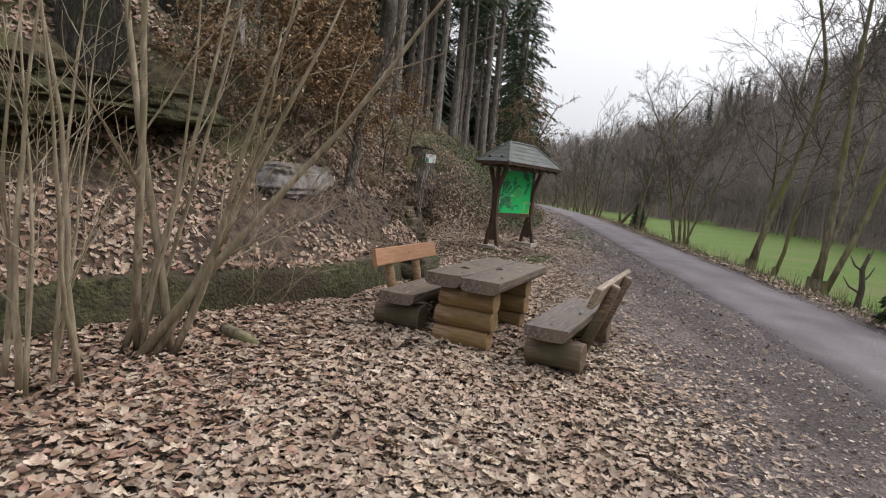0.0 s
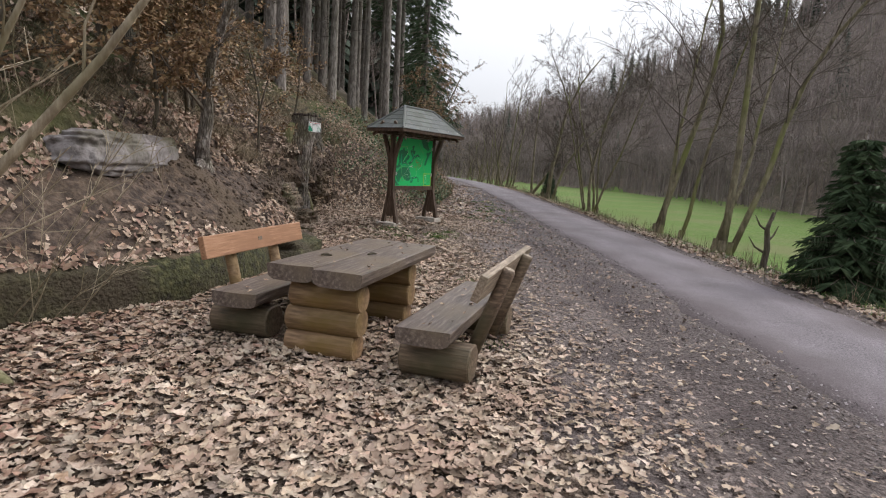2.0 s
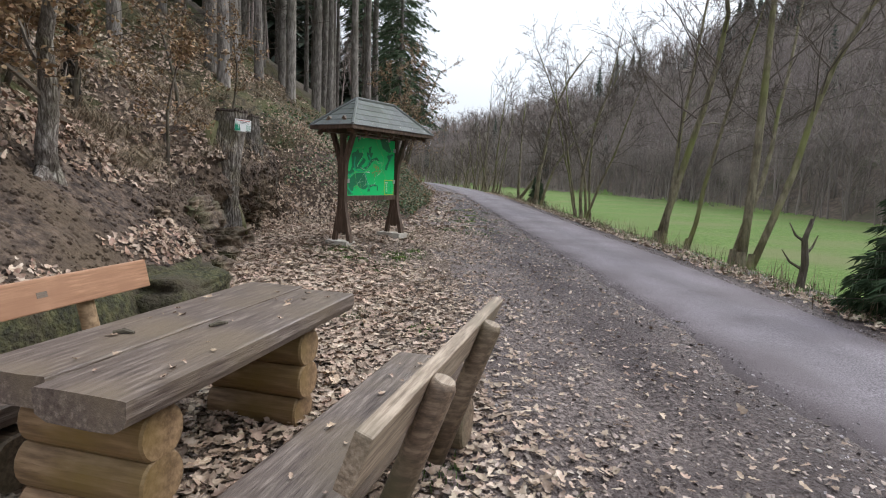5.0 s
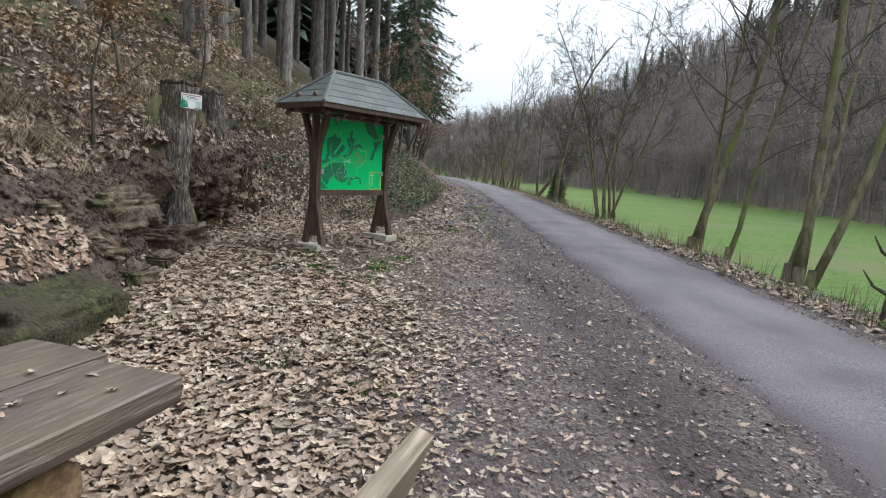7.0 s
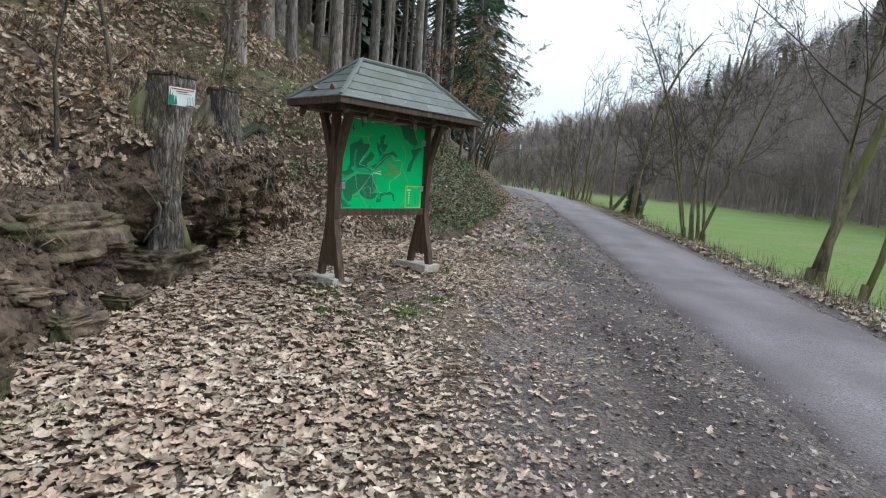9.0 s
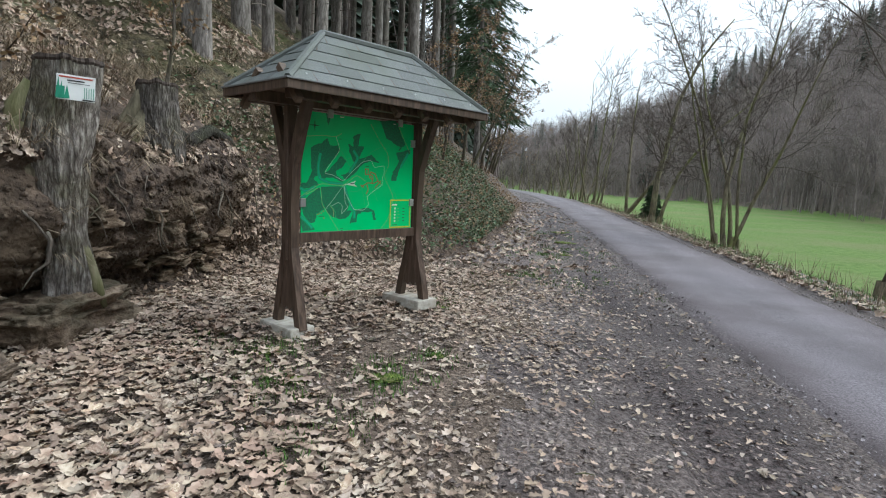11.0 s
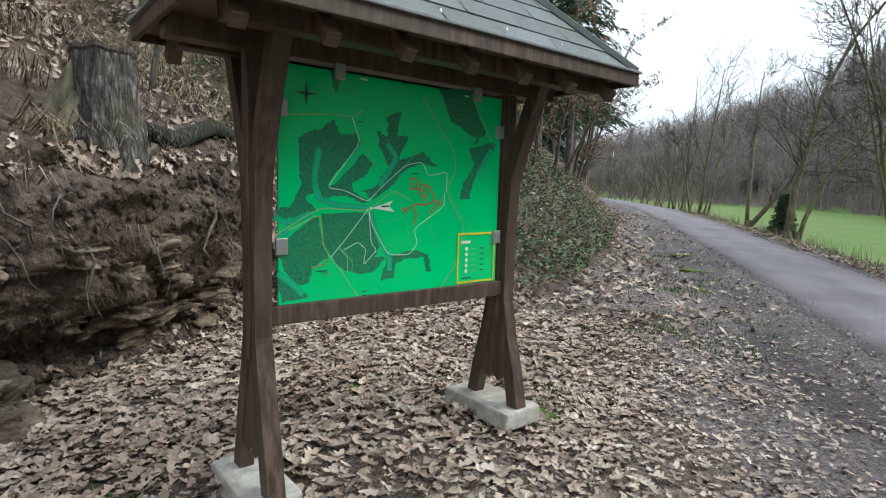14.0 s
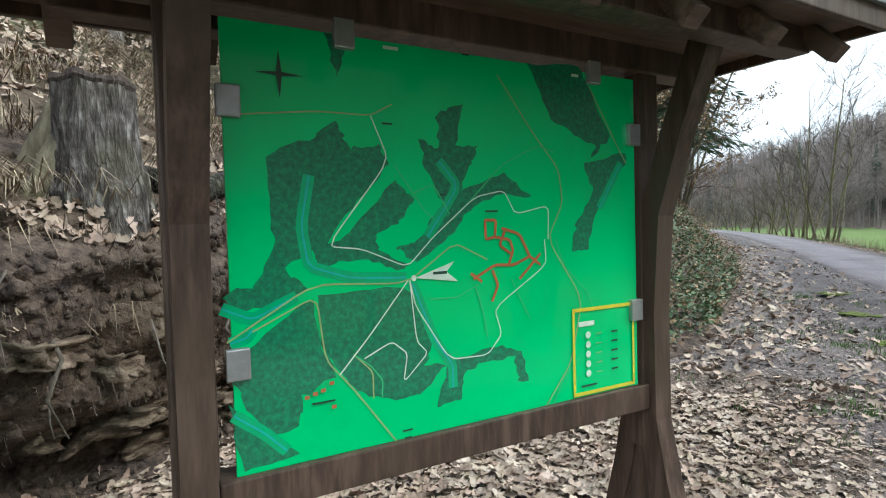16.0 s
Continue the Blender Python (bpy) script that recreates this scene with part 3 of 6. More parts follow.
def info_stand():
    t = thing("info_stand", "dark-stained timber notice stand with hipped shingle roof and green map", "notice board", KIOSK)
    for x, low, wide, deep in ((-0.085, 0.4, 0.25, 0.52), (W_B + 0.085, 0.46, 0.29, 0.58)):
        for front in (True, False):
            s = Shape()
            curved_post(s, x, front, low)
            part("leg", s, M_frame, t, "dark brown curved timber leg")
        part("upright", Shape().box(pose(x, 0, 1.72), 0.1, 0.065, 1.42, 0.006), M_frame, t)
        part("web", Shape().prism(pose(x, 0, 0, 0, 0, 90), [(-0.1, low + 0.2), (-0.04, low + 0.15), (0, low + 0.19), (0.04, low + 0.15), (0.1, low + 0.2), (0.04, 1.02), (-0.04, 1.02)], 0.056), M_frame, t, "shaped plank between the legs")
        part("foot_pad", Shape().box(pose(x, 0.04, low - 0.03), wide, deep, 0.11, 0.015), M_concrete, t, "pale concrete footing")
    part("lower_rail", Shape().box(pose(W_B / 2, -0.01, Z0 - 0.045), W_B + 0.08, 0.1, 0.09, 0.006), M_frame, t)
    part("upper_beam", Shape().box(pose(W_B / 2, 0, Z1 + 0.09), W_B + 0.9, 0.1, 0.12, 0.006), M_frame, t)
    # roof
    cx, half, y0, y1, ze, zr = RC, RL, RY0, RY1, 2.48, 3.0
    ym = (y0 + y1) / 2
    hip = 0.55 * (y1 - y0) / 2 + 0.38
    for y in (y0 + 0.1, y1 - 0.1):
        part("wall_plate", Shape().box(pose(cx, y + (0.1 if y < ym else -0.1), ze - 0.06), 2 * half - 0.25, 0.09, 0.1, 0.006), M_frame, t)
    c = [Vector((cx - half, y0, ze)), Vector((cx + half, y0, ze)), Vector((cx + half, y1, ze)), Vector((cx - half, y1, ze))]
    r0, r1 = Vector((cx - half + hip, ym, zr)), Vector((cx + half - hip, ym, zr))
    deck = Shape()
    low = Vector((0, 0, -0.03))
    for quad in ((c[0], c[1], r1, r0), (c[2], c[3], r0, r1)):
        deck.poly(quad)
    deck.poly((c[1], c[2], r1))
    deck.poly((c[3], c[0], r0))
    deck.poly([p + low for p in c])
    for k in range(4):
        a, b = c[k], c[(k + 1) % 4]
        deck.poly((a, b, b + low, a + low))
    roof = part("roof", deck, M_frame_bounce, t, "hipped roof boarding")
    for k in range(4):
        a, b = c[k], c[(k + 1) % 4]
        d = (b - a).normalized()
        ang = math.degrees(math.atan2(d.y, d.x))
        mid = (a + b) / 2
        s = Shape().box(Matrix.Translation(mid + Vector((0, 0, -0.03))) @ pose(0, 0, 0, 0, 0, ang), (b - a).length + 0.03, 0.022, 0.075, 0.004)
        part("fascia", s, M_frame, roof)
        s2 = Shape().box(Matrix.Translation(mid + Vector((0, 0, 0.008)) + Vector((d.y, -d.x, 0)) * 0.012) @ pose(0, 0, 0, 0, 0, ang), (b - a).length + 0.05, 0.028, 0.014, 0.003)
        part("drip_edge", s2, M_drip, roof, "dull grey metal drip edge")
    n_raft = 7
    for y_eave, y_sign in ((y0, 1), (y1, -1)):
        for k in range(n_raft):
            x = cx - half + 0.14 + (2 * half - 0.28) * k / (n_raft - 1)
            s = Shape().box(Matrix.Translation((x, y_eave + y_sign * 0.2, ze - 0.045 + 0.05)) @ pose(0, 0, 0, y_sign * math.degrees(math.atan2(zr - ze, ym - y0)), 0, 0), 0.06, 0.4, 0.06, 0.004)
            part("rafter_tail", s, M_frame_bounce, roof)
    # shingles, course by course on the four slopes
    rnd = random.Random(5)
    faces = [(c[0], c[1], r1, r0), (c[2], c[3], r0, r1), (c[1], c[2], r1, r1), (c[3], c[0], r0, r0)]
    for a, b, tr, tl in faces:
        nrm = (b - a).cross(tl - a).normalized()
        courses = 5
        for k in range(courses):
            w0, w1 = k / courses, min(1.0, (k + 1.12) / courses)
            e0, e1, f0, f1 = a.lerp(tl, w0), b.lerp(tr, w0), a.lerp(tl, w1), b.lerp(tr, w1)
            wide = (e1 - e0).length
            if wide < 0.08:
                continue
            step = 0.36
            base = (e0 + e1) / 2
            d = (b - a).normalized()
            m0 = -wide / 2
            cuts = [m0] + [v for v in np.arange(-2.0 + (0.5 * step if k % 2 else 0), 2.0, step) if m0 + 0.03 < v < -m0 - 0.03] + [-m0]
            topw, tbase = (f1 - f0).length, (f0 + f1) / 2
            for u0, u1 in zip(cuts, cuts[1:]):
                g = 0.007
                t0, t1 = max(-topw / 2, min(topw / 2, u0)), max(-topw / 2, min(topw / 2, u1))
                lift, up = nrm * (0.009 + rnd.uniform(0, 0.003)), nrm * 0.003
                p = [base + d * (u0 + g), base + d * (u1 - g), tbase + d * t1, tbase + d * t0]
                s = Shape()
                q = [p[0] + lift, p[1] + lift, p[2] + up, p[3] + up]
                if (q[2] - q[3]).length < 0.01:
                    q = q[:3]
                s.poly(q)
                s.poly((p[0], p[1], q[1], q[0]))
                part("shingle", s, M_shingle, roof)
    for e0, e1 in ((c[0], r0), (c[1], r1), (c[2], r1), (c[3], r0), (r0, r1)):
        s = Shape().tube([e0 + Vector((0, 0, 0.012)), e1 + Vector((0, 0, 0.012))], [0.03, 0.03], 6)
        part("ridge_cap", s, M_shingle, roof)
    for k in range(6):
        x = cx - half + 0.2 + (2 * half - 0.4) * k / 5
        s = Shape().tube([(x, y0 + 0.06, ze + 0.06), (x, y0 + 0.06, ze + 0.079)], [0.009, 0.007], 8)
        part("nail_head", s, M_zinc, roof)
    # the board itself
    M_green = surface("green_map_print", [(0.014, 0.49, 0.135), (0.017, 0.55, 0.155), (0.02, 0.6, 0.17)], 3, 0.35, 0.0, (0.015, 0.51, 0.142), 1.5, coat=1.0)
    board = part("map_board", Shape().box(pose(W_B / 2, -0.035, (Z0 + Z1) / 2), W_B, 0.012, Z1 - Z0, 0.002), M_green, t, "green printed walking map behind clear sheet")
    draw_map(board)
    for x, z in ((0.012, 0.82), (0.012, 0.25), (W_B - 0.012, 0.82), (W_B - 0.012, 0.25), (0.3, 1.0), (1.17, 1.0)):
        s = Shape().box(pose(x, -0.047, Z0 + z * (Z1 - Z0)), 0.055, 0.02, 0.075, 0.004)
        part("clip", s, M_zinc, t, "grey metal holding clip")
    return t


MAP_WOODS = {
    "wood_a": [(0.072, 0.708), (0.161, 0.758), (0.204, 0.795), (0.233, 0.734), (0.291, 0.743), (0.314, 0.699), (0.264, 0.628), (0.182, 0.506), (0.099, 0.456), (0.139, 0.4), (0.067, 0.366), (-0.001, 0.363), (-0.011, 0.4), (0.048, 0.42), (0.077, 0.497), (0.073, 0.639)],
    "wood_b": [(0.206, 0.512), (0.329, 0.658), (0.366, 0.612), (0.347, 0.565), (0.284, 0.523), (0.284, 0.488), (0.353, 0.441), (0.322, 0.435), (0.251, 0.468), (0.161, 0.452), (0.149, 0.494)],
    "wood_c": [(0.385, 0.767), (0.43, 0.745), (0.43, 0.835), (0.493, 0.87), (0.474, 0.748), (0.532, 0.757), (0.511, 0.708), (0.484, 0.631), (0.598, 0.688), (0.675, 0.621), (0.591, 0.625), (0.519, 0.594), (0.45, 0.511), (0.372, 0.447), (0.322, 0.486), (0.378, 0.506), (0.437, 0.601), (0.398, 0.688)],
    "wood_d": [(0.16, 0.384), (0.322, 0.392), (0.365, 0.366), (0.41, 0.255), (0.384, 0.182), (0.437, 0.174), (0.371, 0.108), (0.32, 0.102), (0.247, 0.131), (0.202, 0.183), (0.159, 0.274)],
    "wood_e": [(0.016, 0.274), (0.144, 0.379), (0.164, 0.259), (0.19, 0.192), (0.124, 0.154), (0.112, 0.087), (0.06, 0.071), (0.013, 0.162), (-0.005, 0.231)],
    "wood_f": [(-0.006, 0.166), (0.031, 0.091), (0.111, 0.024), (0.009, 0.012)],
    "wood_g": [(0.677, 0.998), (0.839, 1.013), (0.877, 0.934), (0.935, 0.812), (0.848, 0.704), (0.89, 0.775), (0.836, 0.797), (0.743, 0.847)],
    "wood_h": [(0.847, 0.721), (0.993, 0.763), (0.994, 0.728), (0.904, 0.62), (0.854, 0.454), (0.801, 0.457), (0.817, 0.534), (0.876, 0.637)],
    "wood_i": [(0.437, 0.174), (0.55, 0.205), (0.642, 0.175), (0.656, 0.088), (0.627, 0.093), (0.619, 0.161), (0.521, 0.16), (0.479, 0.143), (0.472, 0.072), (0.41, 0.061)],
    "wood_j": [(0.186, 1.0), (0.232, 0.995), (0.211, 0.9)],
}
MAP_WHITE = [
    [(0.277, 0.814), (0.314, 0.706), (0.179, 0.499), (0.251, 0.489), (0.349, 0.438), (0.411, 0.512), (0.519, 0.617), (0.598, 0.636), (0.629, 0.569), (0.728, 0.593), (0.725, 0.494)],
    [(0.714, 0.494), (0.718, 0.419), (0.564, 0.308), (0.583, 0.233), (0.543, 0.181), (0.444, 0.185), (0.365, 0.336), (0.353, 0.404)],
    [(0.349, 0.404), (0.26, 0.275), (0.196, 0.191)],
    [(0.353, 0.404), (0.365, 0.246), (0.391, 0.212), (0.332, 0.145), (0.343, 0.219), (0.308, 0.254), (0.248, 0.221)],
]
MAP_CREAM = [
    [(-0.008, 0.299), (0.15, 0.412), (0.346, 0.397), (0.464, 0.495), (0.548, 0.445)],
    [(0.036, 0.317), (0.155, 0.385), (0.169, 0.231), (0.224, 0.15), (0.319, -0.012)],
    [(0.587, 0.955), (0.68, 0.81), (0.762, 0.701), (0.773, 0.602), (0.725, 0.494), (0.831, 0.307), (0.792, 0.117), (0.709, -0.0)],
    [(0.225, 0.236), (0.265, 0.186), (0.265, 0.12)],
    [(0.001, 0.79), (0.167, 0.814), (0.277, 0.814), (0.324, 0.846)],
    [(0.867, 0.958), (0.954, 0.796), (0.994, 0.728)],
]
MAP_WATER = [
    [(0.149, 0.666), (0.131, 0.548), (0.142, 0.454), (0.227, 0.42), (0.346, 0.412)],
    [(0.359, 0.396), (0.41, 0.24), (0.451, 0.171), (0.451, 0.108)],
    [(0.43, 0.711), (0.477, 0.646), (0.398, 0.513)],
    [(-0.015, 0.374), (0.037, 0.343), (0.118, 0.388)],
    [(-0.003, 0.296), (0.026, 0.305), (0.036, 0.323)],
    [(0.896, 0.585), (0.975, 0.727)],
    [(-0.002, 0.138), (0.05, 0.087), (0.09, 0.036)],
]
MAP_RED = [
    [(0.544, 0.554), (0.574, 0.553), (0.57, 0.507), (0.545, 0.5), (0.544, 0.554)],
    [(0.589, 0.53), (0.64, 0.512), (0.668, 0.447)],
    [(0.668, 0.447), (0.621, 0.425), (0.568, 0.429), (0.51, 0.394)],
    [(0.567, 0.507), (0.612, 0.497), (0.62, 0.465), (0.606, 0.426)],
    [(0.7, 0.453), (0.637, 0.384)],
    [(0.561, 0.414), (0.576, 0.373), (0.558, 0.327)],
    [(0.668, 0.447), (0.7, 0.42)],
    [(0.597, 0.522), (0.582, 0.483), (0.613, 0.458)],
    [(0.503, 0.41), (0.532, 0.385)],
]
MAP_LANES = [
    [(0.325, 0.696), (0.36, 0.637), (0.393, 0.579), (0.412, 0.562)],
    [(0.367, 0.626), (0.414, 0.649), (0.432, 0.616), (0.453, 0.571)],
    [(0.508, 0.608), (0.594, 0.708), (0.701, 0.767), (0.75, 0.75)],
    [(0.4, 0.351), (0.468, 0.349), (0.522, 0.378)],
    [(0.818, 0.123), (0.767, 0.075), (0.731, 0.0)],
    [(0.614, 0.386), (0.638, 0.327), (0.667, 0.264)],
    [(0.515, 0.37), (0.533, 0.306), (0.544, 0.231)],
    [(0.748, 0.492), (0.776, 0.407), (0.848, 0.329), (0.867, 0.282)],
    [(0.226, 0.234), (0.262, 0.2), (0.286, 0.16), (0.283, 0.116)],
]

def draw_map(board):
    """The printed map: woods, streams, paths, village streets, arrow and legend, a hair above the board."""
    def at(u, v, lift):
        return Vector((u * 0.972 * W_B, -0.0415 - lift, Z0 + v * (Z1 - Z0)))

    def inks(name, c, r=0.4):
        return surface(name, [tuple(0.85 * q for q in c), c], 40, r, 0.0, coat=1.0)

    m_wood = surface("map_wood_print", [(0.012, 0.115, 0.06), (0.014, 0.165, 0.075), (0.017, 0.24, 0.095)], 70, 0.4, 0.0, coat=1.0)
    m_white, m_cream, m_water, m_red = inks("map_white", (0.62, 0.74, 0.6)), inks("map_cream", (0.3, 0.42, 0.16)), inks("map_water", (0.03, 0.4, 0.36)), inks("map_red", (0.42, 0.12, 0.04))
    m_pale, m_yellow, m_ink = inks("map_pale_green", (0.016, 0.4, 0.15)), inks("map_yellow", (0.62, 0.56, 0.03)), inks("map_ink", (0.012, 0.05, 0.03))

    def ribbon(name, pts, width, lift, material, label):
        s = Shape()
        q = [at(u, v, lift) for u, v in pts]
        # rounded course: two passes of corner cutting
        for _ in range(2):
            r = [q[0]]
            for a, b in zip(q, q[1:]):
                r += [a.lerp(b, 0.12), a.lerp(b, 0.88)]
            q = r + [q[-1]]
        left, right = [], []
        for k, p in enumerate(q):
            d = q[min(k + 1, len(q) - 1)] - q[max(k - 1, 0)]
            nrm = Vector((-d.z, 0, d.x)).normalized() * width / 2
            left.append(p + nrm)
            right.append(p - nrm)
        n = len(q)
        s.v = [tuple(p) for p in left + right]
        s.f = [(k, k + 1, n + k + 1, n + k) for k in range(n - 1)]
        return part(name, s, material, board, label)

    for key, pts in MAP_WOODS.items():
        s = Shape()
        jag = []
        for (u0, v0), (u1, v1) in zip(pts, pts[1:] + pts[:1]):
            for q in range(6):
                u, v = u0 + q / 6 * (u1 - u0), v0 + q / 6 * (v1 - v0)
                jag.append((u + 0.011 * n3(u * 70, v * 70), v + 0.011 * n3(v * 70, u * 70, 5)))
        s.poly([at(u, v, 0.0006) for u, v in jag])
        me = s.mesh("printed_wood", m_wood)
        bm = bmesh.new()
        bm.from_mesh(me)
        bmesh.ops.triangulate(bm, faces=bm.faces[:])
        bm.to_mesh(me)
        bm.free()
        part("printed_wood", me, m_wood, board, "dark green wood on the map")
    for k, pts in enumerate(MAP_WATER):
        ribbon("printed_valley", pts, 0.03, 0.0010 + 0.00005 * k, m_pale, "pale green valley on the map")
        ribbon("printed_stream", pts, 0.0045, 0.0016 + 0.00005 * k, m_water, "blue-green stream line")
    for k, pts in enumerate(MAP_CREAM):
        ribbon("printed_track", pts, 0.004, 0.0022 + 0.00005 * k, m_cream, "cream track line")
    m_lane = inks("map_lane", (0.07, 0.5, 0.17))
    for k, pts in enumerate(MAP_LANES):
        ribbon("printed_lane", pts, 0.0035, 0.00245 + 0.00002 * k, m_lane, "pale green lane line")
    for k, pts in enumerate(MAP_WHITE):
        ribbon("printed_path", pts, 0.0034, 0.0027 + 0.00005 * k, m_white, "white path line")
    for k, pts in enumerate(MAP_RED):
        ribbon("printed_street", pts, 0.0085, 0.0032 + 0.00005 * k, m_red, "red-brown village street")
    s = Shape().poly([at(0.365, 0.409, 0.004), at(0.461, 0.446, 0.004), at(0.441, 0.42, 0.004), at(0.469, 0.392, 0.004)])
    part("arrow", s, m_white, board, "white location arrow")
    part("arrow_text_bar", Shape().box(Matrix.Translation(at(0.425, 0.418, 0.0045)), 0.045, 0.0005, 0.008, 0), m_ink, board)
    s = Shape()
    ring = [at(0.362 + 0.006 * math.cos(a), 0.409 + 0.0077 * math.sin(a), 0.0045) for a in np.linspace(0, 6.28, 13)[:-1]]
    part("location_dot", s.poly(ring), m_white, board)
    # compass star
    for du, dv in ((0.045, 0), (0, 0.055)):
        s = Shape().poly([at(0.1 - du, 0.89 - dv, 0.004), at(0.1 + dv * 0.1, 0.89 - du * 0.12, 0.004), at(0.1 + du, 0.89 + dv, 0.004), at(0.1 - dv * 0.1, 0.89 + du * 0.12, 0.004)])
        part("compass_needle", s, m_ink, board)
    # legend
    u0, u1, v0, v1 = 0.8, 1.01, 0.012, 0.272
    for a, b, wd, hg in (((u0 + u1) / 2, v0, u1 - u0, 0.011), ((u0 + u1) / 2, v1, u1 - u0, 0.011), (u0, (v0 + v1) / 2, 0.007, v1 - v0), (u1, (v0 + v1) / 2, 0.007, v1 - v0)):
        part("legend_border", Shape().box(Matrix.Translation(at(a, b, 0.004)), wd * W_B, 0.0006, hg * (Z1 - Z0), 0), m_yellow, board, "yellow border strip")
    part("legend_title_bar", Shape().box(Matrix.Translation(at(0.843, 0.228, 0.004)), 0.07, 0.0006, 0.016, 0), m_white, board)
    for k in range(5):
        v = 0.192 - 0.03 * k
        ring = [at(0.848 + 0.0085 * math.cos(a), v + 0.0108 * math.sin(a), 0.004) for a in np.linspace(0, 6.28, 15)[:-1]]
        part("legend_dot", Shape().poly(ring), m_white, board, "white legend dot")
        part("legend_text_bar", Shape().box(Matrix.Translation(at(0.885, v, 0.004)), 0.026, 0.0006, 0.003, 0), m_cream, board)
        part("legend_number_bar", Shape().box(Matrix.Translation(at(0.94, v, 0.004)), 0.03, 0.0006, 0.006, 0), m_ink, board)
    part("legend_text_bar", Shape().box(Matrix.Translation(at(0.85, 0.035, 0.004)), 0.07, 0.0006, 0.006, 0), m_ink, board)
    for u, v, wd in ((0.562, 0.578, 0.075), (0.162, 0.133, 0.1), (0.312, 0.797, 0.05), (0.503, 0.996, 0.04), (0.338, 0.022, 0.05), (0.338, 0.003, 0.035), (0.437, 0.623, 0.03)):
        part("place_name_bar", Shape().box(Matrix.Translation(at(u, v, 0.004)), wd * 0.6, 0.0006, 0.0045, 0), m_ink, board)
    for u, v in ((0.13, 0.15), (0.146, 0.156), (0.162, 0.161), (0.179, 0.175), (0.182, 0.118)):
        part("hamlet_mark", Shape().box(Matrix.Translation(at(u, v, 0.004)), 0.012, 0.0006, 0.009, 0), m_red, board)
    for u, wd in ((0.325, 0.045), (0.82, 0.03)):
        part("white_edge_chip", Shape().box(Matrix.Translation(at(u, 0.984, 0.004)), wd, 0.0006, 0.009, 0), m_white, board)


RC, RL, RY0, RY1 = 0.72, 1.19, -0.57, 0.42
info_stand()


# ---- rocks, stumps ----
def boulder(name, label, center, size, material, seed, sub=4, rough=0.35, m=Matrix()):
    bm = bmesh.new()
    bmesh.ops.create_icosphere(bm, subdivisions=sub, radius=1.0)
    for v in bm.verts:
        c = v.co.copy()
        q = Vector((c.x, c.y, c.z))
        for ax in range(3):
            q[ax] = math.copysign(abs(c[ax]) ** 0.6, c[ax])
        k = 1 + rough * noise.noise(c * 1.6 + Vector((seed, 0, 0))) + 0.4 * rough * noise.noise(c * 5 + Vector((0, seed, 0))) + 0.25 * rough * noise.noise(c * 13) + 0.5 * rough * noise.noise(Vector((c.x * 0.8, c.y * 0.8 + seed, c.z * 7)))
        v.co = Vector((q.x * size[0], q.y * size[1], q.z * size[2])) * k
    ob = new(name, Shape().add(bm).mesh(name, material, True))
    ob.matrix_basis = Matrix.Translation(center) @ m
    return tagged(ob, label, "rock")


boulder("rock_outcrop", "pale grey sandstone ledge jutting from the leafy bank", (-1.45, 7.3, 1.62), (0.36, 1.05, 0.26), M_rock, 12, 5, 0.16)
boulder("mossy_overhang", "dark moss-grown root mat overhanging a hollow", (-2.85, 4.85, 2.4), (0.72, 1.25, 0.25), M_mossledge, 9, 5, 0.32, pose(0, 0, 0, 0, 0, -28))
boulder("mossy_overhang", "long mossy rock shelf under trees on the bank", (-3.55, 3.3, 2.15), (0.75, 1.3, 0.24), M_mossledge, 31, 5, 0.32, pose(0, 0, 0, 0, 0, -25))
boulder("mossy_stone", "low moss-covered stone block beside the bench", (0.24, 8.7, 0.27), (0.42, 0.75, 0.27), M_mossledge, 14, 4, 0.25)
boulder("bank_rock", "dark layered rock under the tall stump", (-0.74, 12.62, 0.38), (0.42, 0.62, 0.28), M_ochre, 41, 5, 0.4)
boulder("bank_rock", "dark rock ledge in the eroded bank", (-0.6, 10.9, 0.95), (0.3, 0.7, 0.24), M_rockdark, 47, 5, 0.4)
rk = random.Random(17)
for k in range(26):
    y, z = rk.uniform(12.9, 15.4) if k < 22 else rk.uniform(9.7, 10.6), rk.choice((0.5, 0.62, 0.78, 0.95, 1.1, 1.28))
    ln, th = rk.uniform(0.09, 0.27), rk.uniform(0.05, 0.11)
    kk_ = min(range(8, 90), key=lambda q: abs(bank_point(y, q * 0.1).z - z))
    boulder("rock_ledge", "ochre layered sandstone ledge in the eroded bank", (bank_point(y, kk_ * 0.1).x - 0.09, y, z), (0.17, ln, th), M_ochre, rk.uniform(0, 90), 4, 0.6, pose(0, 0, 0, rk.uniform(-9, 9), rk.uniform(-15, 15), rk.uniform(-20, 20)))
boulder("small_rock", "small dark stone on the leaves", (-0.12, 10.5, 0.27), (0.19, 0.27, 0.13), M_rockdark, 61, 5, 0.6)
boulder("small_rock", "small dark stone at the foot of the bank", (-0.25, 11.35, 0.3), (0.2, 0.16, 0.11), M_rockdark, 67, 5, 0.6)


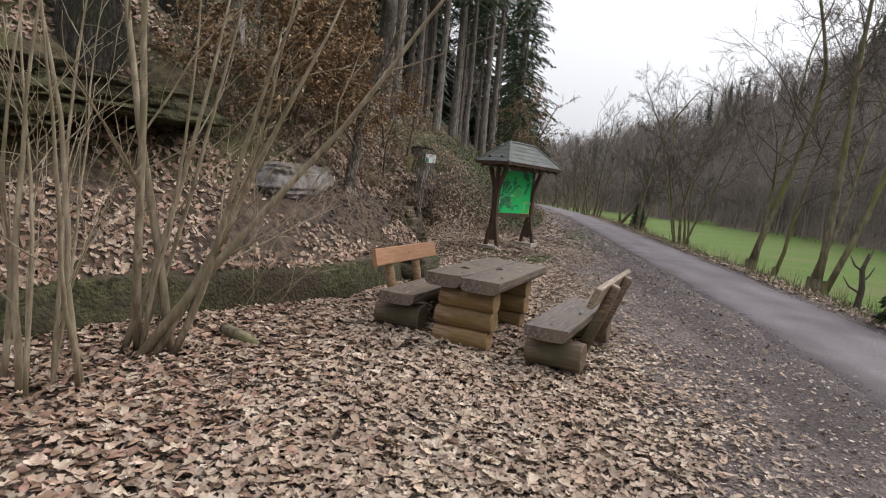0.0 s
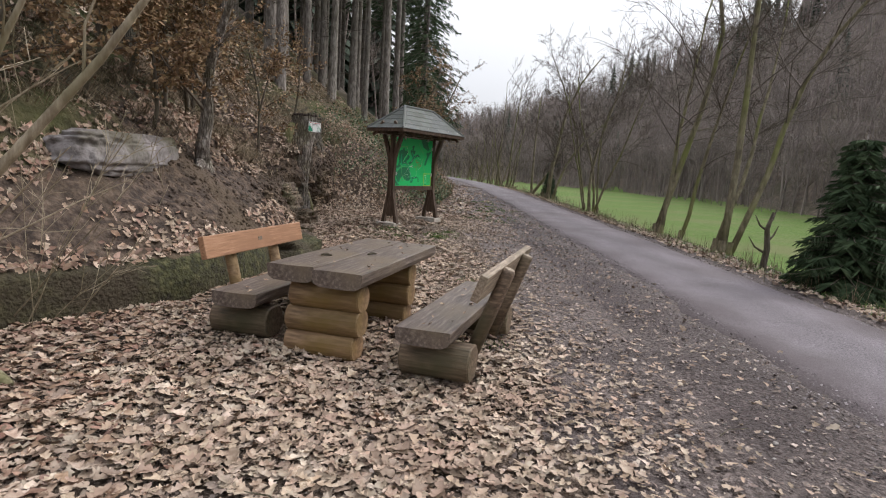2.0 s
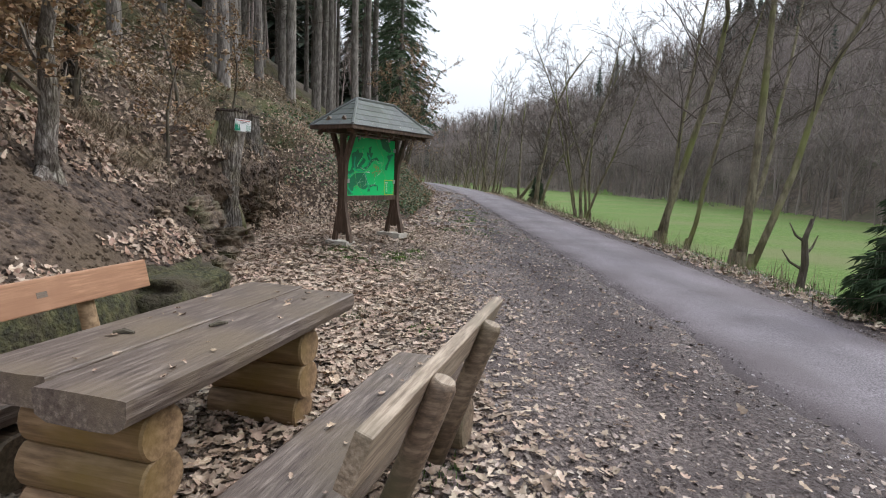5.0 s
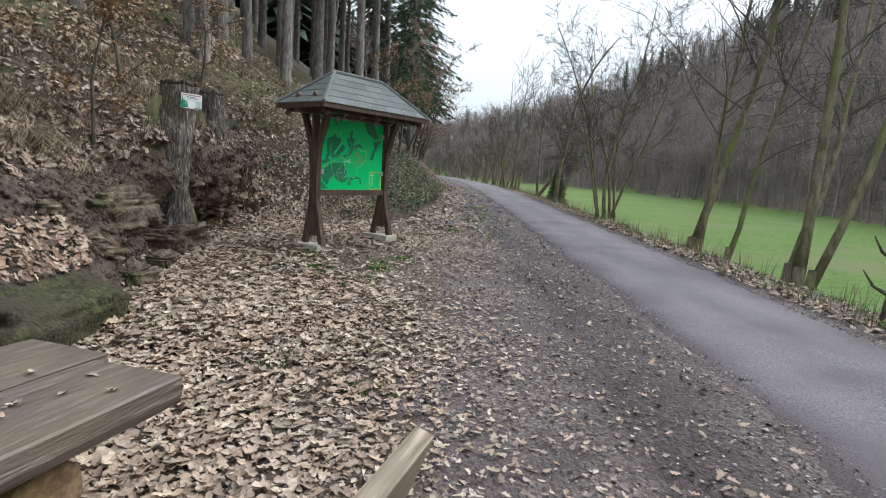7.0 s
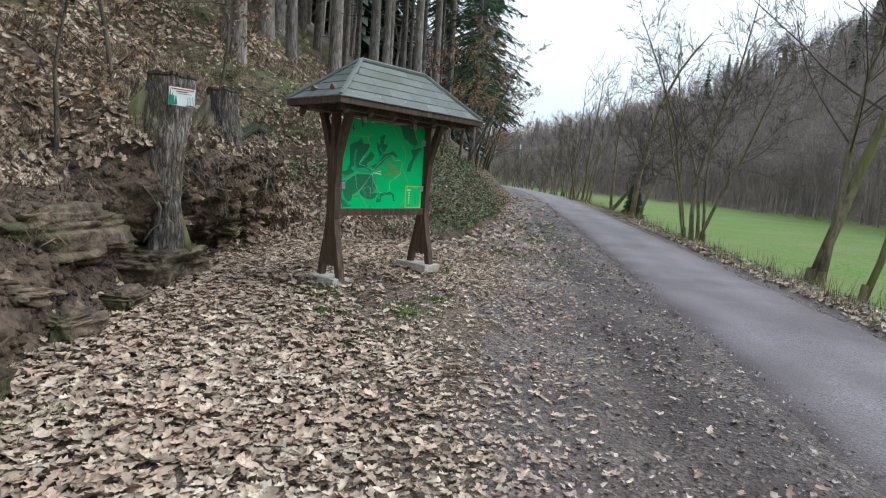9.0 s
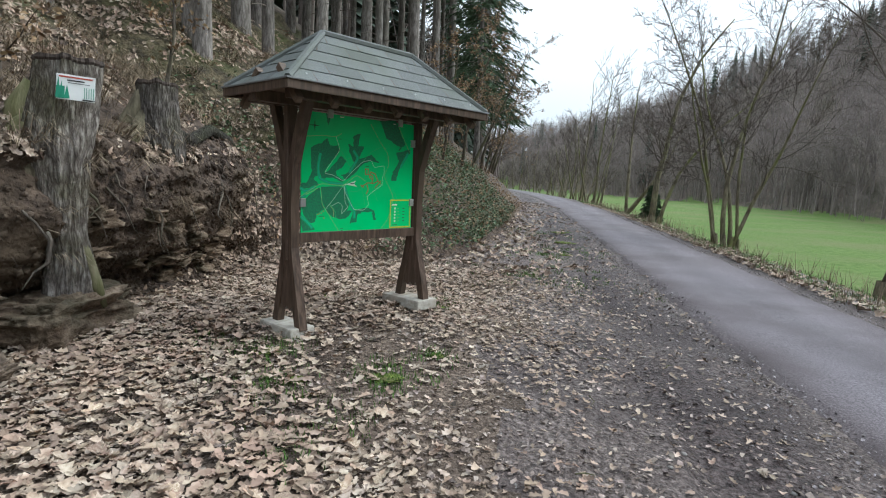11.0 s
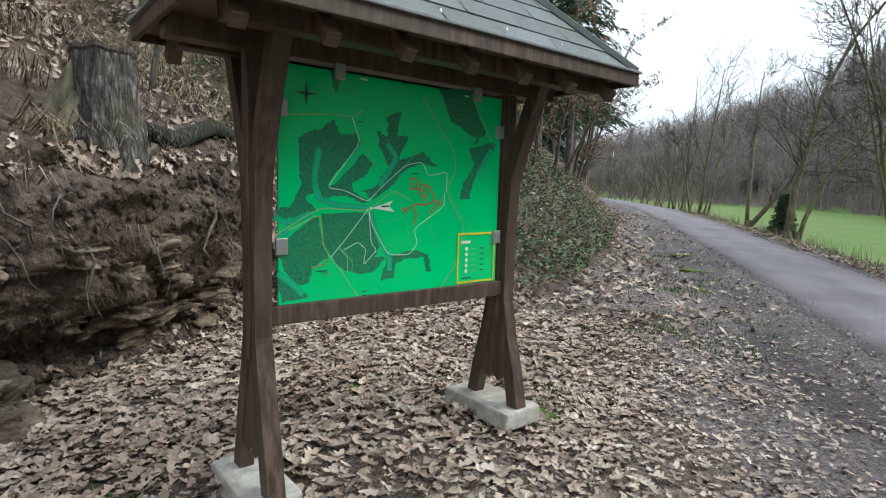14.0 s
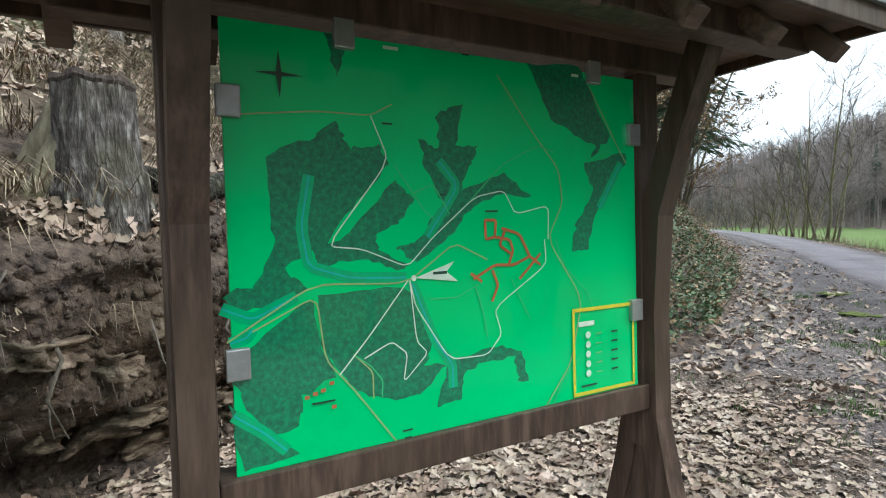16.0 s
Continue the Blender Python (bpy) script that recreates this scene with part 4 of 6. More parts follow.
def bark_plates(name, dark, mid, pale, moss, amount):
    """Cracked bark: upright plates parted by dark furrows, with moss in patches."""
    m = surface(name, [dark, mid, pale], 16, 0.95, 0.0, moss, 2.2, stretch=(1, 1, 0.6))
    nt = m.node_tree
    N, L = nt.nodes.new, nt.links.new
    bs = next(n for n in nt.nodes if n.type == "BSDF_PRINCIPLED")
    col = bs.inputs["Base Color"].links[0].from_socket
    tc, mp, wob, add, vo, rp, mx, bp = N("ShaderNodeTexCoord"), N("ShaderNodeMapping"), N("ShaderNodeTexNoise"), N("ShaderNodeMix"), N("ShaderNodeTexVoronoi"), N("ShaderNodeValToRGB"), N("ShaderNodeMix"), N("ShaderNodeBump")
    mp.inputs["Scale"].default_value = (21, 21, 4.2)
    wob.inputs["Scale"].default_value, wob.inputs["Detail"].default_value = 1.9, 7
    add.data_type, add.blend_type = "RGBA", "ADD"
    add.inputs[0].default_value = 1.0
    vo.feature = "DISTANCE_TO_EDGE"
    vo.inputs["Scale"].default_value = 1.0
    rp.color_ramp.elements[0].color, rp.color_ramp.elements[1].color = (0.4, 0.37, 0.35, 1), (1, 1, 1, 1)
    rp.color_ramp.elements[0].position, rp.color_ramp.elements[1].position = 0.01, amount
    L(tc.outputs["Object"], mp.inputs[0])
    L(mp.outputs[0], wob.inputs["Vector"])
    L(mp.outputs[0], add.inputs[6])
    L(wob.outputs["Color"], add.inputs[7])
    L(add.outputs[2], vo.inputs["Vector"])
    L(vo.outputs["Distance"], rp.inputs[0])
    mx.data_type, mx.blend_type = "RGBA", "MULTIPLY"
    mx.inputs[0].default_value = 1.0
    L(col, mx.inputs[6])
    L(rp.outputs[0], mx.inputs[7])
    L(mx.outputs[2], bs.inputs["Base Color"])
    bp.inputs["Strength"].default_value, bp.inputs["Distance"].default_value = 1.0, 0.03
    L(rp.outputs[0], bp.inputs["Height"])
    L(bp.outputs[0], bs.inputs["Normal"])
    return m


M_stumpbark = bark_plates("furrowed_stump_bark", (0.14, 0.12, 0.105), (0.29, 0.26, 0.235), (0.46, 0.425, 0.39), (0.16, 0.145, 0.09), 0.35)
M_cut = surface("weathered_end_grain", [(0.03, 0.022, 0.018), (0.07, 0.052, 0.042)], 12, 0.95, 0.5)


M_shortbark = bark_plates("dark_short_stump_bark", (0.07, 0.06, 0.052), (0.15, 0.133, 0.12), (0.28, 0.255, 0.235), (0.09, 0.085, 0.045), 0.35)


def stump(label, base, shape, axis, seed, roots, rind):
    """shape: (height, shift along axis, radius) from the foot up. roots: (turn, reach, thickness) of buttress roots."""
    t = thing("tree_stump", label, "stump", Matrix.Translation(base), group="stumps on the bank")
    s = Shape()
    sides, rings = 96, 44
    height = shape[-1][0]
    for k in range(rings + 1):
        z = shape[0][0] + (height - shape[0][0]) * k / rings
        r = lerp_table([(a, c) for a, b, c in shape], z)
        off = lerp_table([(a, b) for a, b, c in shape], z)
        for j in range(sides):
            a = 2 * math.pi * j / sides
            ca, sa = math.cos(a), math.sin(a)
            ridge = abs(noise.noise(Vector((ca * 4.5 + seed, sa * 4.5, z * 1.3))))
            fine = abs(noise.noise(Vector((ca * 11, sa * 11 + seed, z * 5))))
            rr = r * (0.9 + 0.2 * ridge + 0.14 * fine + 0.05 * noise.noise(Vector((ca, sa, z * 1.5 + seed))))
            s.v.append((rr * ca + axis[0] * off, rr * sa + axis[1] * off, z + (0.04 * noise.noise(Vector((ca * 2, sa * 2, seed))) if k == rings else 0)))
    for k in range(rings):
        for j in range(sides):
            a, b = k * sides + j, k * sides + (j + 1) % sides
            s.f.append((a, b, b + sides, a + sides))
    ring = [s.v[rings * sides + j] for j in range(sides)]
    part("bark", s, rind, t, "deeply furrowed grey bark", True)
    for turn, reach, thick, z in roots:
        a = math.radians(turn)
        d = Vector((math.cos(a), math.sin(a), 0))
        r0 = lerp_table([(q, c) for q, b, c in shape], z)
        o = Vector((axis[0], axis[1], 0)) * lerp_table([(q, b) for q, b, c in shape], z)
        pts = [o + d * r0 * 0.55 + Vector((0, 0, z + 0.12)), o + d * r0 * 0.95 + Vector((0, 0, z - 0.1)), o + d * (r0 + reach * 0.5) + Vector((0, 0, z - 0.3)), o + d * (r0 + reach) + Vector((0, 0, z - 0.5))]
        part("root_buttress", Shape().tube(pts, [thick * 0.8, thick, thick * 0.8, thick * 0.35], 12), M_mossbark, t, "moss-grown root buttress", True)
    c = Vector((axis[0] * shape[-1][1], axis[1] * shape[-1][1], height))
    top = Shape()
    low = [(c.x + 1.0 * (p[0] - c.x), c.y + 1.0 * (p[1] - c.y), p[2] + 0.002) for p in ring]
    lip = [(c.x + 1.04 * (p[0] - c.x), c.y + 1.04 * (p[1] - c.y), p[2] + 0.02) for p in ring]
    up = [(c.x + 0.99 * (p[0] - c.x), c.y + 0.99 * (p[1] - c.y), p[2] + 0.05 + 0.012 * n3(p[0] * 9, p[1] * 9)) for p in ring]
    n0 = len(ring)
    top.v = low + lip + up + [(c.x, c.y, height + 0.035)]
    for j in range(n0):
        k = (j + 1) % n0
        top.f += [(j, k, n0 + k, n0 + j), (n0 + j, n0 + k, 2 * n0 + k, 2 * n0 + j), (2 * n0 + j, 2 * n0 + k, 3 * n0)]
    part("cut_face", top, M_cut, t, "dark weathered cut face")
    return t


stump("tall furrowed grey stump with a notice, on the bank", (-0.6, 12.65, 0), [(0.6, -0.06, 0.21), (0.8, -0.06, 0.2), (0.95, -0.06, 0.17), (1.2, -0.1, 0.175), (1.6, -0.13, 0.235), (1.95, -0.13, 0.29), (2.3, -0.05, 0.275), (2.62, 0.0, 0.26)], (0.75, 0.65), 1.0, [(212, 0.16, 0.17, 2.3), (228, 0.22, 0.15, 2.05), (250, 0.15, 0.12, 1.75), (20, 0.12, 0.06, 1.0)], M_stumpbark)
stump("short mossy stump with furrowed bark on the bank", (-0.78, 14.05, 1.75), [(0.0, 0.0, 0.3), (0.3, 0.0, 0.27), (0.5, 0.0, 0.225), (0.92, 0.0, 0.205)], (1, 0), 4.0, [(218, 0.26, 0.12, 0.72), (250, 0.2, 0.09, 0.55)], M_shortbark)

M_white = surface("white_sign_print", [(0.72, 0.73, 0.72), (0.8, 0.8, 0.79)], 4, 0.4, 0.0)
M_signgreen = surface("sign_green", [(0.02, 0.22, 0.13), (0.03, 0.27, 0.16)], 6, 0.4, 0.0)
M_black = surface("black_print", [(0.02, 0.02, 0.02), (0.03, 0.03, 0.03)], 6, 0.5, 0.0)
M_redprint = surface("red_print", [(0.35, 0.05, 0.03), (0.4, 0.07, 0.04)], 6, 0.5, 0.0)
sdir = Vector((0.81, 0.59, 0)).normalized()
snorm = Vector((sdir.y, -sdir.x, 0))
SIGN = Matrix(((sdir.x, -snorm.x, 0, -0.33), (sdir.y, -snorm.y, 0, 12.41), (0, 0, 1, 2.395), (0, 0, 0, 1))) @ pose(0, 0, 0, 0, 3, 0)
sg = thing("notice_sign", "small white and green notice plate nailed to the stump", "sign", SIGN)
part("plate", Shape().box(pose(0, 0, 0), 0.27, 0.006, 0.2, 0.002), M_white, sg)
part("red_heading_bar", Shape().box(pose(0, -0.0045, 0.08), 0.235, 0.002, 0.012, 0), M_redprint, sg)
part("text_bar", Shape().box(pose(0.0, -0.0045, 0.055), 0.12, 0.002, 0.009, 0), M_black, sg)
part("text_bar", Shape().box(pose(0.02, -0.0045, 0.035), 0.15, 0.002, 0.004, 0), M_black, sg)
part("green_field", Shape().box(pose(-0.105, -0.0045, -0.045), 0.058, 0.002, 0.1, 0), M_signgreen, sg)
for k, (x, h) in enumerate(((-0.12, 0.12), (-0.098, 0.085), (-0.06, 0.06))):
    s = Shape()
    s.prism(pose(x, -0.0065, -0.09), [(-0.02, 0), (0.02, 0), (0.0, h + 0.05)], 0.002)
    part("fir_shape", s, M_signgreen, sg)
part("dark_strip", Shape().box(pose(0.09, -0.0045, -0.09), 0.085, 0.002, 0.012, 0), M_black, sg)
for k in range(5):
    part("pale_stripe", Shape().box(pose(0.06 + 0.016 * k, -0.0045, -0.035), 0.004, 0.002, 0.09, 0), M_signgreen, sg)
for x, z in ((-0.125, 0.09), (0.125, 0.09), (-0.125, -0.09), (0.125, -0.09)):
    part("nail", Shape().tube([(x, -0.002, z), (x, -0.007, z)], [0.004, 0.003], 6), M_zinc, sg)


# ---- trees ----
def branch(trunk, twig, p, d, length, r, level, rng, spec):
    """Grows one branch and its side branches. spec: per level (points, wander, lift, children, spread, share)."""
    pts_n, wander, lift, kids, spread, share = spec[level]
    pts, rad, dirs = [p.copy()], [r], [d.copy()]
    for k in range(pts_n):
        d = (d + Vector((rng.gauss(0, wander), rng.gauss(0, wander), rng.gauss(0, wander) + lift))).normalized()
        p = p + d * length / pts_n
        pts.append(p.copy())
        rad.append(max(spec["thin"], r * (1 - 0.82 * (k + 1) / pts_n)))
        dirs.append(d.copy())
    target = trunk if level <= spec["trunk_levels"] else twig
    target.tube(pts, rad, spec["sides"][level], cap=level == 0)
    if level + 1 not in spec:
        return
    for k in range(kids):
        w = rng.uniform(spec["from"] if level == 0 else 0.15, 1.0)
        i = min(pts_n - 1, int(w * pts_n))
        q = pts[i].lerp(pts[i + 1], w * pts_n - i)
        a = rng.uniform(0, 2 * math.pi)
        u = dirs[i].orthogonal().normalized()
        v = dirs[i].cross(u)
        nd = (dirs[i] * math.cos(spread) + (u * math.cos(a) + v * math.sin(a)) * math.sin(spread)).normalized()
        branch(trunk, twig, q, nd, length * share * rng.uniform(0.6, 1.2) * (1.15 - 0.55 * w), max(spec["thin"], rad[i] * spec["kid"]), level + 1, rng, spec)


ALDER = {0: (9, 0.085, 0.02, 19, 0.9, 0.34), 1: (6, 0.17, 0.03, 7, 0.7, 0.42), 2: (4, 0.16, 0.04, 5, 0.7, 0.5), 3: (3, 0.2, 0.02, 0, 0, 0), "thin": 0.005, "sides": (9, 6, 4, 3), "trunk_levels": 0, "kid": 0.3, "from": 0.28}


def bare_tree(label, stems, seed, spec=ALDER, name="bare_tree", bark=None):
    """stems: (x, y, lean x, lean y, height, radius); all from one root."""
    rng = random.Random(seed)
    x0, y0 = stems[0][0], stems[0][1]
    t = thing(name, label, "tree", Matrix.Translation((x0, y0, ground_z(x0, y0) - 0.06)))
    twig = Shape()
    for x, y, lx, ly, h, r in stems:
        tr = Shape()
        d = Vector((lx, ly, 1)).normalized()
        branch(tr, twig, Vector((x - x0, y - y0, ground_z(x, y) - ground_z(x0, y0))), d, h, r, 0, rng, spec)
        tr.tube([Vector((x - x0, y - y0, ground_z(x, y) - ground_z(x0, y0) - 0.1)), Vector((x - x0, y - y0, ground_z(x, y) - ground_z(x0, y0) + 0.1)) + d * 0.05, Vector((x - x0, y - y0, ground_z(x, y) - ground_z(x0, y0) + 0.3)) + d * 0.1], [r * 1.6, r * 1.15, r * 0.9], 9, False)
        part("trunk", tr, bark or M_mossbark, t, "", True)
    tagged(part("crown", twig, M_twig, t, "fine bare twigs"), kind="stuff")
    return t


bare_tree("bare alder with three mossy stems at the lane edge", [(9.5, 14.4, 0.04, 0.05, 11, 0.1), (9.62, 14.25, 0.24, -0.1, 10, 0.08), (9.42, 14.65, 0.34, 0.15, 8.5, 0.066)], 1)
bare_tree("slender bare alder with forked mossy trunk by the verge", [(9.55, 19.1, 0.04, 0.0, 12, 0.112), (9.6, 18.8, 0.1, 0.1, 10, 0.08), (9.75, 17.6, 0.20, 0.0, 8, 0.066)], 2)
bare_tree("clump of thin bare stems beside the meadow", [(8.85, 25.4, -0.05, 0, 8, 0.075), (9.1, 25.6, 0.10, 0.1, 7.2, 0.066), (8.7, 25.8, -0.12, 0.0, 7.2, 0.06), (8.95, 25.1, 0.20, 0, 6.3, 0.06), (9.2, 25.3, 0.02, -0.1, 6.8, 0.052), (8.6, 25.2, -0.25, 0, 5.5, 0.045)], 3)
bare_tree("leaning bare alder with broad crown", [(8.05, 31.6, 0.06, 0, 8.5, 0.13), (8.3, 31.4, 0.22, 0.1, 6.5, 0.08)], 4)
bare_tree("low crooked trunk leaning over the meadow edge", [(7.9, 37, 0.95, -0.2, 4.5, 0.12), (8.0, 37.5, 0.00, 0, 7, 0.09)], 5)
for k, (x, y) in enumerate(((7.6, 50), (7.3, 58), (6.9, 65), (6.0, 71), (4.9, 77), (3.4, 83), (1.2, 89), (-1.6, 94), (-5, 98))):
    bare_tree("bare many-stemmed alder in the row along the lane", [(x, y, 0.05, 0, (9.0 if k < 2 else 6.4) + (k * 7) % 4 * 0.5, 0.1), (x + 0.5, y + 0.3, 0.22, 0.1, 8 if k < 2 else 6, 0.085), (x - 0.5, y + 0.2, -0.25, 0, 5.6, 0.08), (x + 0.2, y - 0.5, 0.1, -0.2, 5, 0.07)], 20 + k,
              {0: (6, 0.06, 0.03, 12, 0.7, 0.42), 1: (4, 0.13, 0.05, 7, 0.65, 0.45), 2: (3, 0.16, 0.03, 0, 0, 0), "thin": 0.012, "sides": (6, 4, 3), "trunk_levels": 0, "kid": 0.36, "from": 0.2})


# spruces: three shapes, then copies that share them
def spruce_shape(seed, height, r, live_from, density=1.0, droop=0.35, reach=0.14, fine=1.0):
    rng = random.Random(seed)
    trunk, twig, need = Shape(), Shape(), Shape()
    pts = [Vector((0.03 * math.sin(k), 0.03 * math.cos(1.7 * k), height * k / 8)) for k in range(9)]
    trunk.tube([Vector((0, 0, -0.4))] + pts, [r * 1.45] + [max(0.012, r * (1 - 0.93 * k / 8) * (1.12 if k == 0 else 1)) for k in range(9)], 12)
    z = 1.2
    while z < live_from * height:
        a = rng.uniform(0, 6.28)
        ln = rng.uniform(0.4, 1.3)
        d = Vector((math.cos(a), math.sin(a), rng.uniform(-0.3, 0.1)))
        p = Vector((0, 0, z))
        twig.tube([p, p + d * ln * 0.5, p + d * ln + Vector((0, 0, -0.1 * ln))], [0.014, 0.01, 0.004], 3, False)
        z += rng.uniform(0.12, 0.5)
    z = live_from * height
    while z < height * 0.985:
        w = (z - live_from * height) / (height * (1 - live_from))
        full = height * reach * (1 - w) ** 0.8 + 0.15
        for _ in range(max(2, int(3 * density))):
            a = rng.uniform(0, 6.28)
            ln = full * rng.uniform(0.6, 1.1)
            d = Vector((math.cos(a), math.sin(a), 0.1))
            side = Vector((-math.sin(a), math.cos(a), 0))
            p = Vector((0, 0, z))
            line = [p + d * ln * q + Vector((0, 0, -droop * ln * q * q + 0.12 * ln * q ** 4)) for q in (0, 0.35, 0.7, 1.0)]
            twig.tube(line, [0.02, 0.014, 0.009, 0.004], 3, False)
            n = int((8 + 9 * ln * density) / fine)
            for k in range(n):
                q = rng.uniform(0.15, 1.0)
                i = min(2, int(q * 3))
                b = line[i].lerp(line[i + 1], q * 3 - i)
                sgn = rng.choice((-1, 1))
                l2 = (0.16 + 0.35 * ln * (1 - 0.7 * q)) * rng.uniform(0.5, 1.1)
                e = b + side * sgn * l2 * 0.75 + d * l2 * 0.5 + Vector((0, 0, -l2 * rng.uniform(0.25, 0.9)))
                wd = (0.03 + 0.035 * rng.random()) * fine
                up = Vector((rng.gauss(0, 0.4), rng.gauss(0, 0.4), 1)).normalized() * wd
                mid = b.lerp(e, 0.55)
                need.poly((b, mid + up * 0.7, e, mid - up * 0.7))
        z += rng.uniform(0.16, 0.3) / density
    return trunk.mesh("trunk", M_spruce, True), twig.mesh("dead_twig", M_twig), need.mesh("needles", M_needle)


SPRUCE = [spruce_shape(1, 21, 0.16, 0.42), spruce_shape(2, 24, 0.19, 0.5), spruce_shape(3, 18, 0.13, 0.38), spruce_shape(4, 20, 0.19, 0.16, 1.0, 0.5)]


def spruce(label, kind, p, turn, size=1.0):
    t = thing("spruce_tree", label, "tree", Matrix.Translation(p) @ pose(0, 0, 0, 0, 0, turn) @ Matrix.Scale(size, 4), group="spruces on the slope")
    for nm, me in zip(("trunk", "dead_wood", "needle_foliage"), SPRUCE[kind]):
        ob = new(nm, me)
        ob.parent = t
        if nm != "trunk":
            tagged(ob, kind="stuff")
    return t


rng = random.Random(11)
spots = [(-2.8, 18.2), (-3.3, 18.6), (-2.5, 20.2), (-2.0, 22.0), (-3.6, 21), (-1.0, 23.5), (-1.8, 25), (-0.4, 25.5), (-3.0, 24.5), (-0.2, 28), (-2.2, 28.5), (-1.3, 31), (-4.5, 27), (-4.2, 23), (-5.5, 20.5), (-5.0, 17.0),
         (-6.5, 24), (-3.7, 31.5), (-6.0, 29), (-0.6, 34), (-2.8, 35), (-5.2, 34), (-7.5, 21), (-7.2, 16.5), (-8.5, 27), (-4.8, 38), (-1.9, 39), (-7, 38), (-9.5, 19), (-9, 33), (-6.2, 13.8), (-8.0, 12.0), (-9.5, 14.5), (-6.8, 10.5), (-5.2, 11.8), (-10.5, 17), (-11, 22), (-12, 26), (-10, 30), (-12.5, 19), (-11.5, 34), (-9, 37), (-13, 30), (-8.2, 30.5), (-5.8, 26), (-6.8, 18.8), (-4.4, 29.5), (-3.4, 27), (-2.6, 32.5)]
for k, (x, y) in enumerate(spots):
    spruce("tall straight spruce trunk with dead lower twigs on the slope", k % 3, bank_at(x, y) - Vector((0, 0, 0.1)), rng.uniform(0, 360), rng.uniform(0.85, 1.12))
for x, y, sz in ((0.6, 37, 0.95), (0.2, 42, 1.0), (1.0, 31.5, 0.7), (-0.5, 47, 1.0)):
    spruce("spruce with green branches hanging low over the bank", 3, bank_at(x, y) - Vector((0, 0, 0.1)), rng.uniform(0, 360), sz)

M_oldbark = bark_plates("dark_old_bark", (0.022, 0.018, 0.015), (0.05, 0.042, 0.034), (0.09, 0.076, 0.063), (0.04, 0.044, 0.018), 0.3)
# old trunks high on the near bank
for k, (x, y, r) in enumerate(((-3.9, 5.9, 0.36), (-4.3, 8.6, 0.42), (-5.2, 3.0, 0.3), (-6.5, 6.5, 0.35), (-3.3, 10.6, 0.17), (-7.5, 9.0, 0.3), (-8.5, 4.0, 0.35), (-2.7, 11.6, 0.12))):
    rg = random.Random(60 + k)
    p = bank_at(x, y)
    t = thing("old_tree", "thick dark trunk rooted in mossy bank", "tree", Matrix.Translation(p))
    tr, tw = Shape(), Shape()
    spec = {0: (9, 0.02, 0.02, 10, 0.9, 0.3), 1: (4, 0.12, 0.02, 5, 0.6, 0.45), 2: (3, 0.15, 0.0, 0, 0, 0), "thin": 0.008, "sides": (16, 6, 3), "trunk_levels": 0, "kid": 0.36, "from": 0.25}
    branch(tr, tw, Vector((0, 0, 0.1)), Vector((0.04, 0, 1)), 15, r, 0, rg, spec)
    tr.tube([(0, 0, -0.6), (0, 0, 0.05), (0, 0, 0.5)], [r * 1.35, r * 1.2, r * 0.98], 16, False)
    part("trunk", tr, M_oldbark, t, "", True)
    part("crown", tw, M_twig, t)

# young spruce on the verge
yp = Vector((9.35, 9.75, ground_z(9.35, 9.75)))
young = spruce_shape(8, 2.7, 0.045, 0.04, 3.0, 0.3, 0.29, 0.36)
t = thing("young_spruce", "young dark green spruce on the lane's verge", "tree", Matrix.Translation(yp))
for nm, me in zip(("trunk", "dead_wood", "needle_foliage"), young):
    ob = new(nm, me)
    ob.parent = t
yp2 = Vector((8.6, 34.5, ground_z(8.6, 34.5)))
t = thing("young_spruce", "small dark spruce beside the leaning alder", "tree", Matrix.Translation(yp2) @ Matrix.Scale(0.62, 4))
for nm, me in zip(("trunk", "dead_wood", "needle_foliage"), young):
    ob = new(nm, me)
    ob.parent = t
# broken stub
st = thing("broken_stub", "broken dead stem with short side spikes", "tree stub", Matrix.Translation((9.1, 11.8, ground_z(9.1, 11.8) - 0.05)))
s = Shape().tube([(0, 0, 0), (0.05, 0, 0.5), (0.0, 0, 0.9), (0.08, 0, 1.25)], [0.07, 0.06, 0.05, 0.02], 8)
for z, dx in ((0.4, -0.3), (0.65, 0.28), (0.85, -0.22), (1.0, 0.2)):
    s.tube([(0.03, 0, z), (dx * 0.6, 0.05, z + 0.12), (dx, 0.1, z + 0.32)], [0.03, 0.02, 0.008], 5)
part("stem", s, M_bark, st)


# ---- hazel shrubs before the picnic place ----
def shrub(label, x, y, stems, seed, leanlo, leanhi, hlo, hhi, rlo=0.012, rhi=0.03, spread=0.28):
    rg = random.Random(seed)
    t = thing("hazel_shrub", label, "shrub", Matrix.Translation((x, y, ground_z(x, y) - 0.04)))
    twig = Shape()
    for k in range(stems):
        w = k / max(1, stems - 1)
        lx = leanlo + (leanhi - leanlo) * w + rg.gauss(0, 0.05)
        tr = Shape()
        p = Vector((rg.uniform(-spread, spread), rg.uniform(-spread, spread) * 0.7, 0))
        h = rg.uniform(hlo, hhi)
        r = rg.uniform(rlo, rhi)
        spec = {0: (9, 0.05, 0.012, 5, 0.6, 0.34), 1: (4, 0.1, 0.01, 2, 0.6, 0.4), 2: (3, 0.15, 0.0, 0, 0, 0), "thin": 0.0028, "sides": (8, 5, 3), "trunk_levels": 0, "kid": 0.36, "from": 0.18}
        branch(tr, twig, p, Vector((lx, rg.gauss(0, 0.12), 1)).normalized(), h, r, 0, rg, spec)
        part("stem", tr, M_hazel, t, "", True)
    tagged(part("twig_growth", twig, M_hazel, t), kind="stuff")
    return t


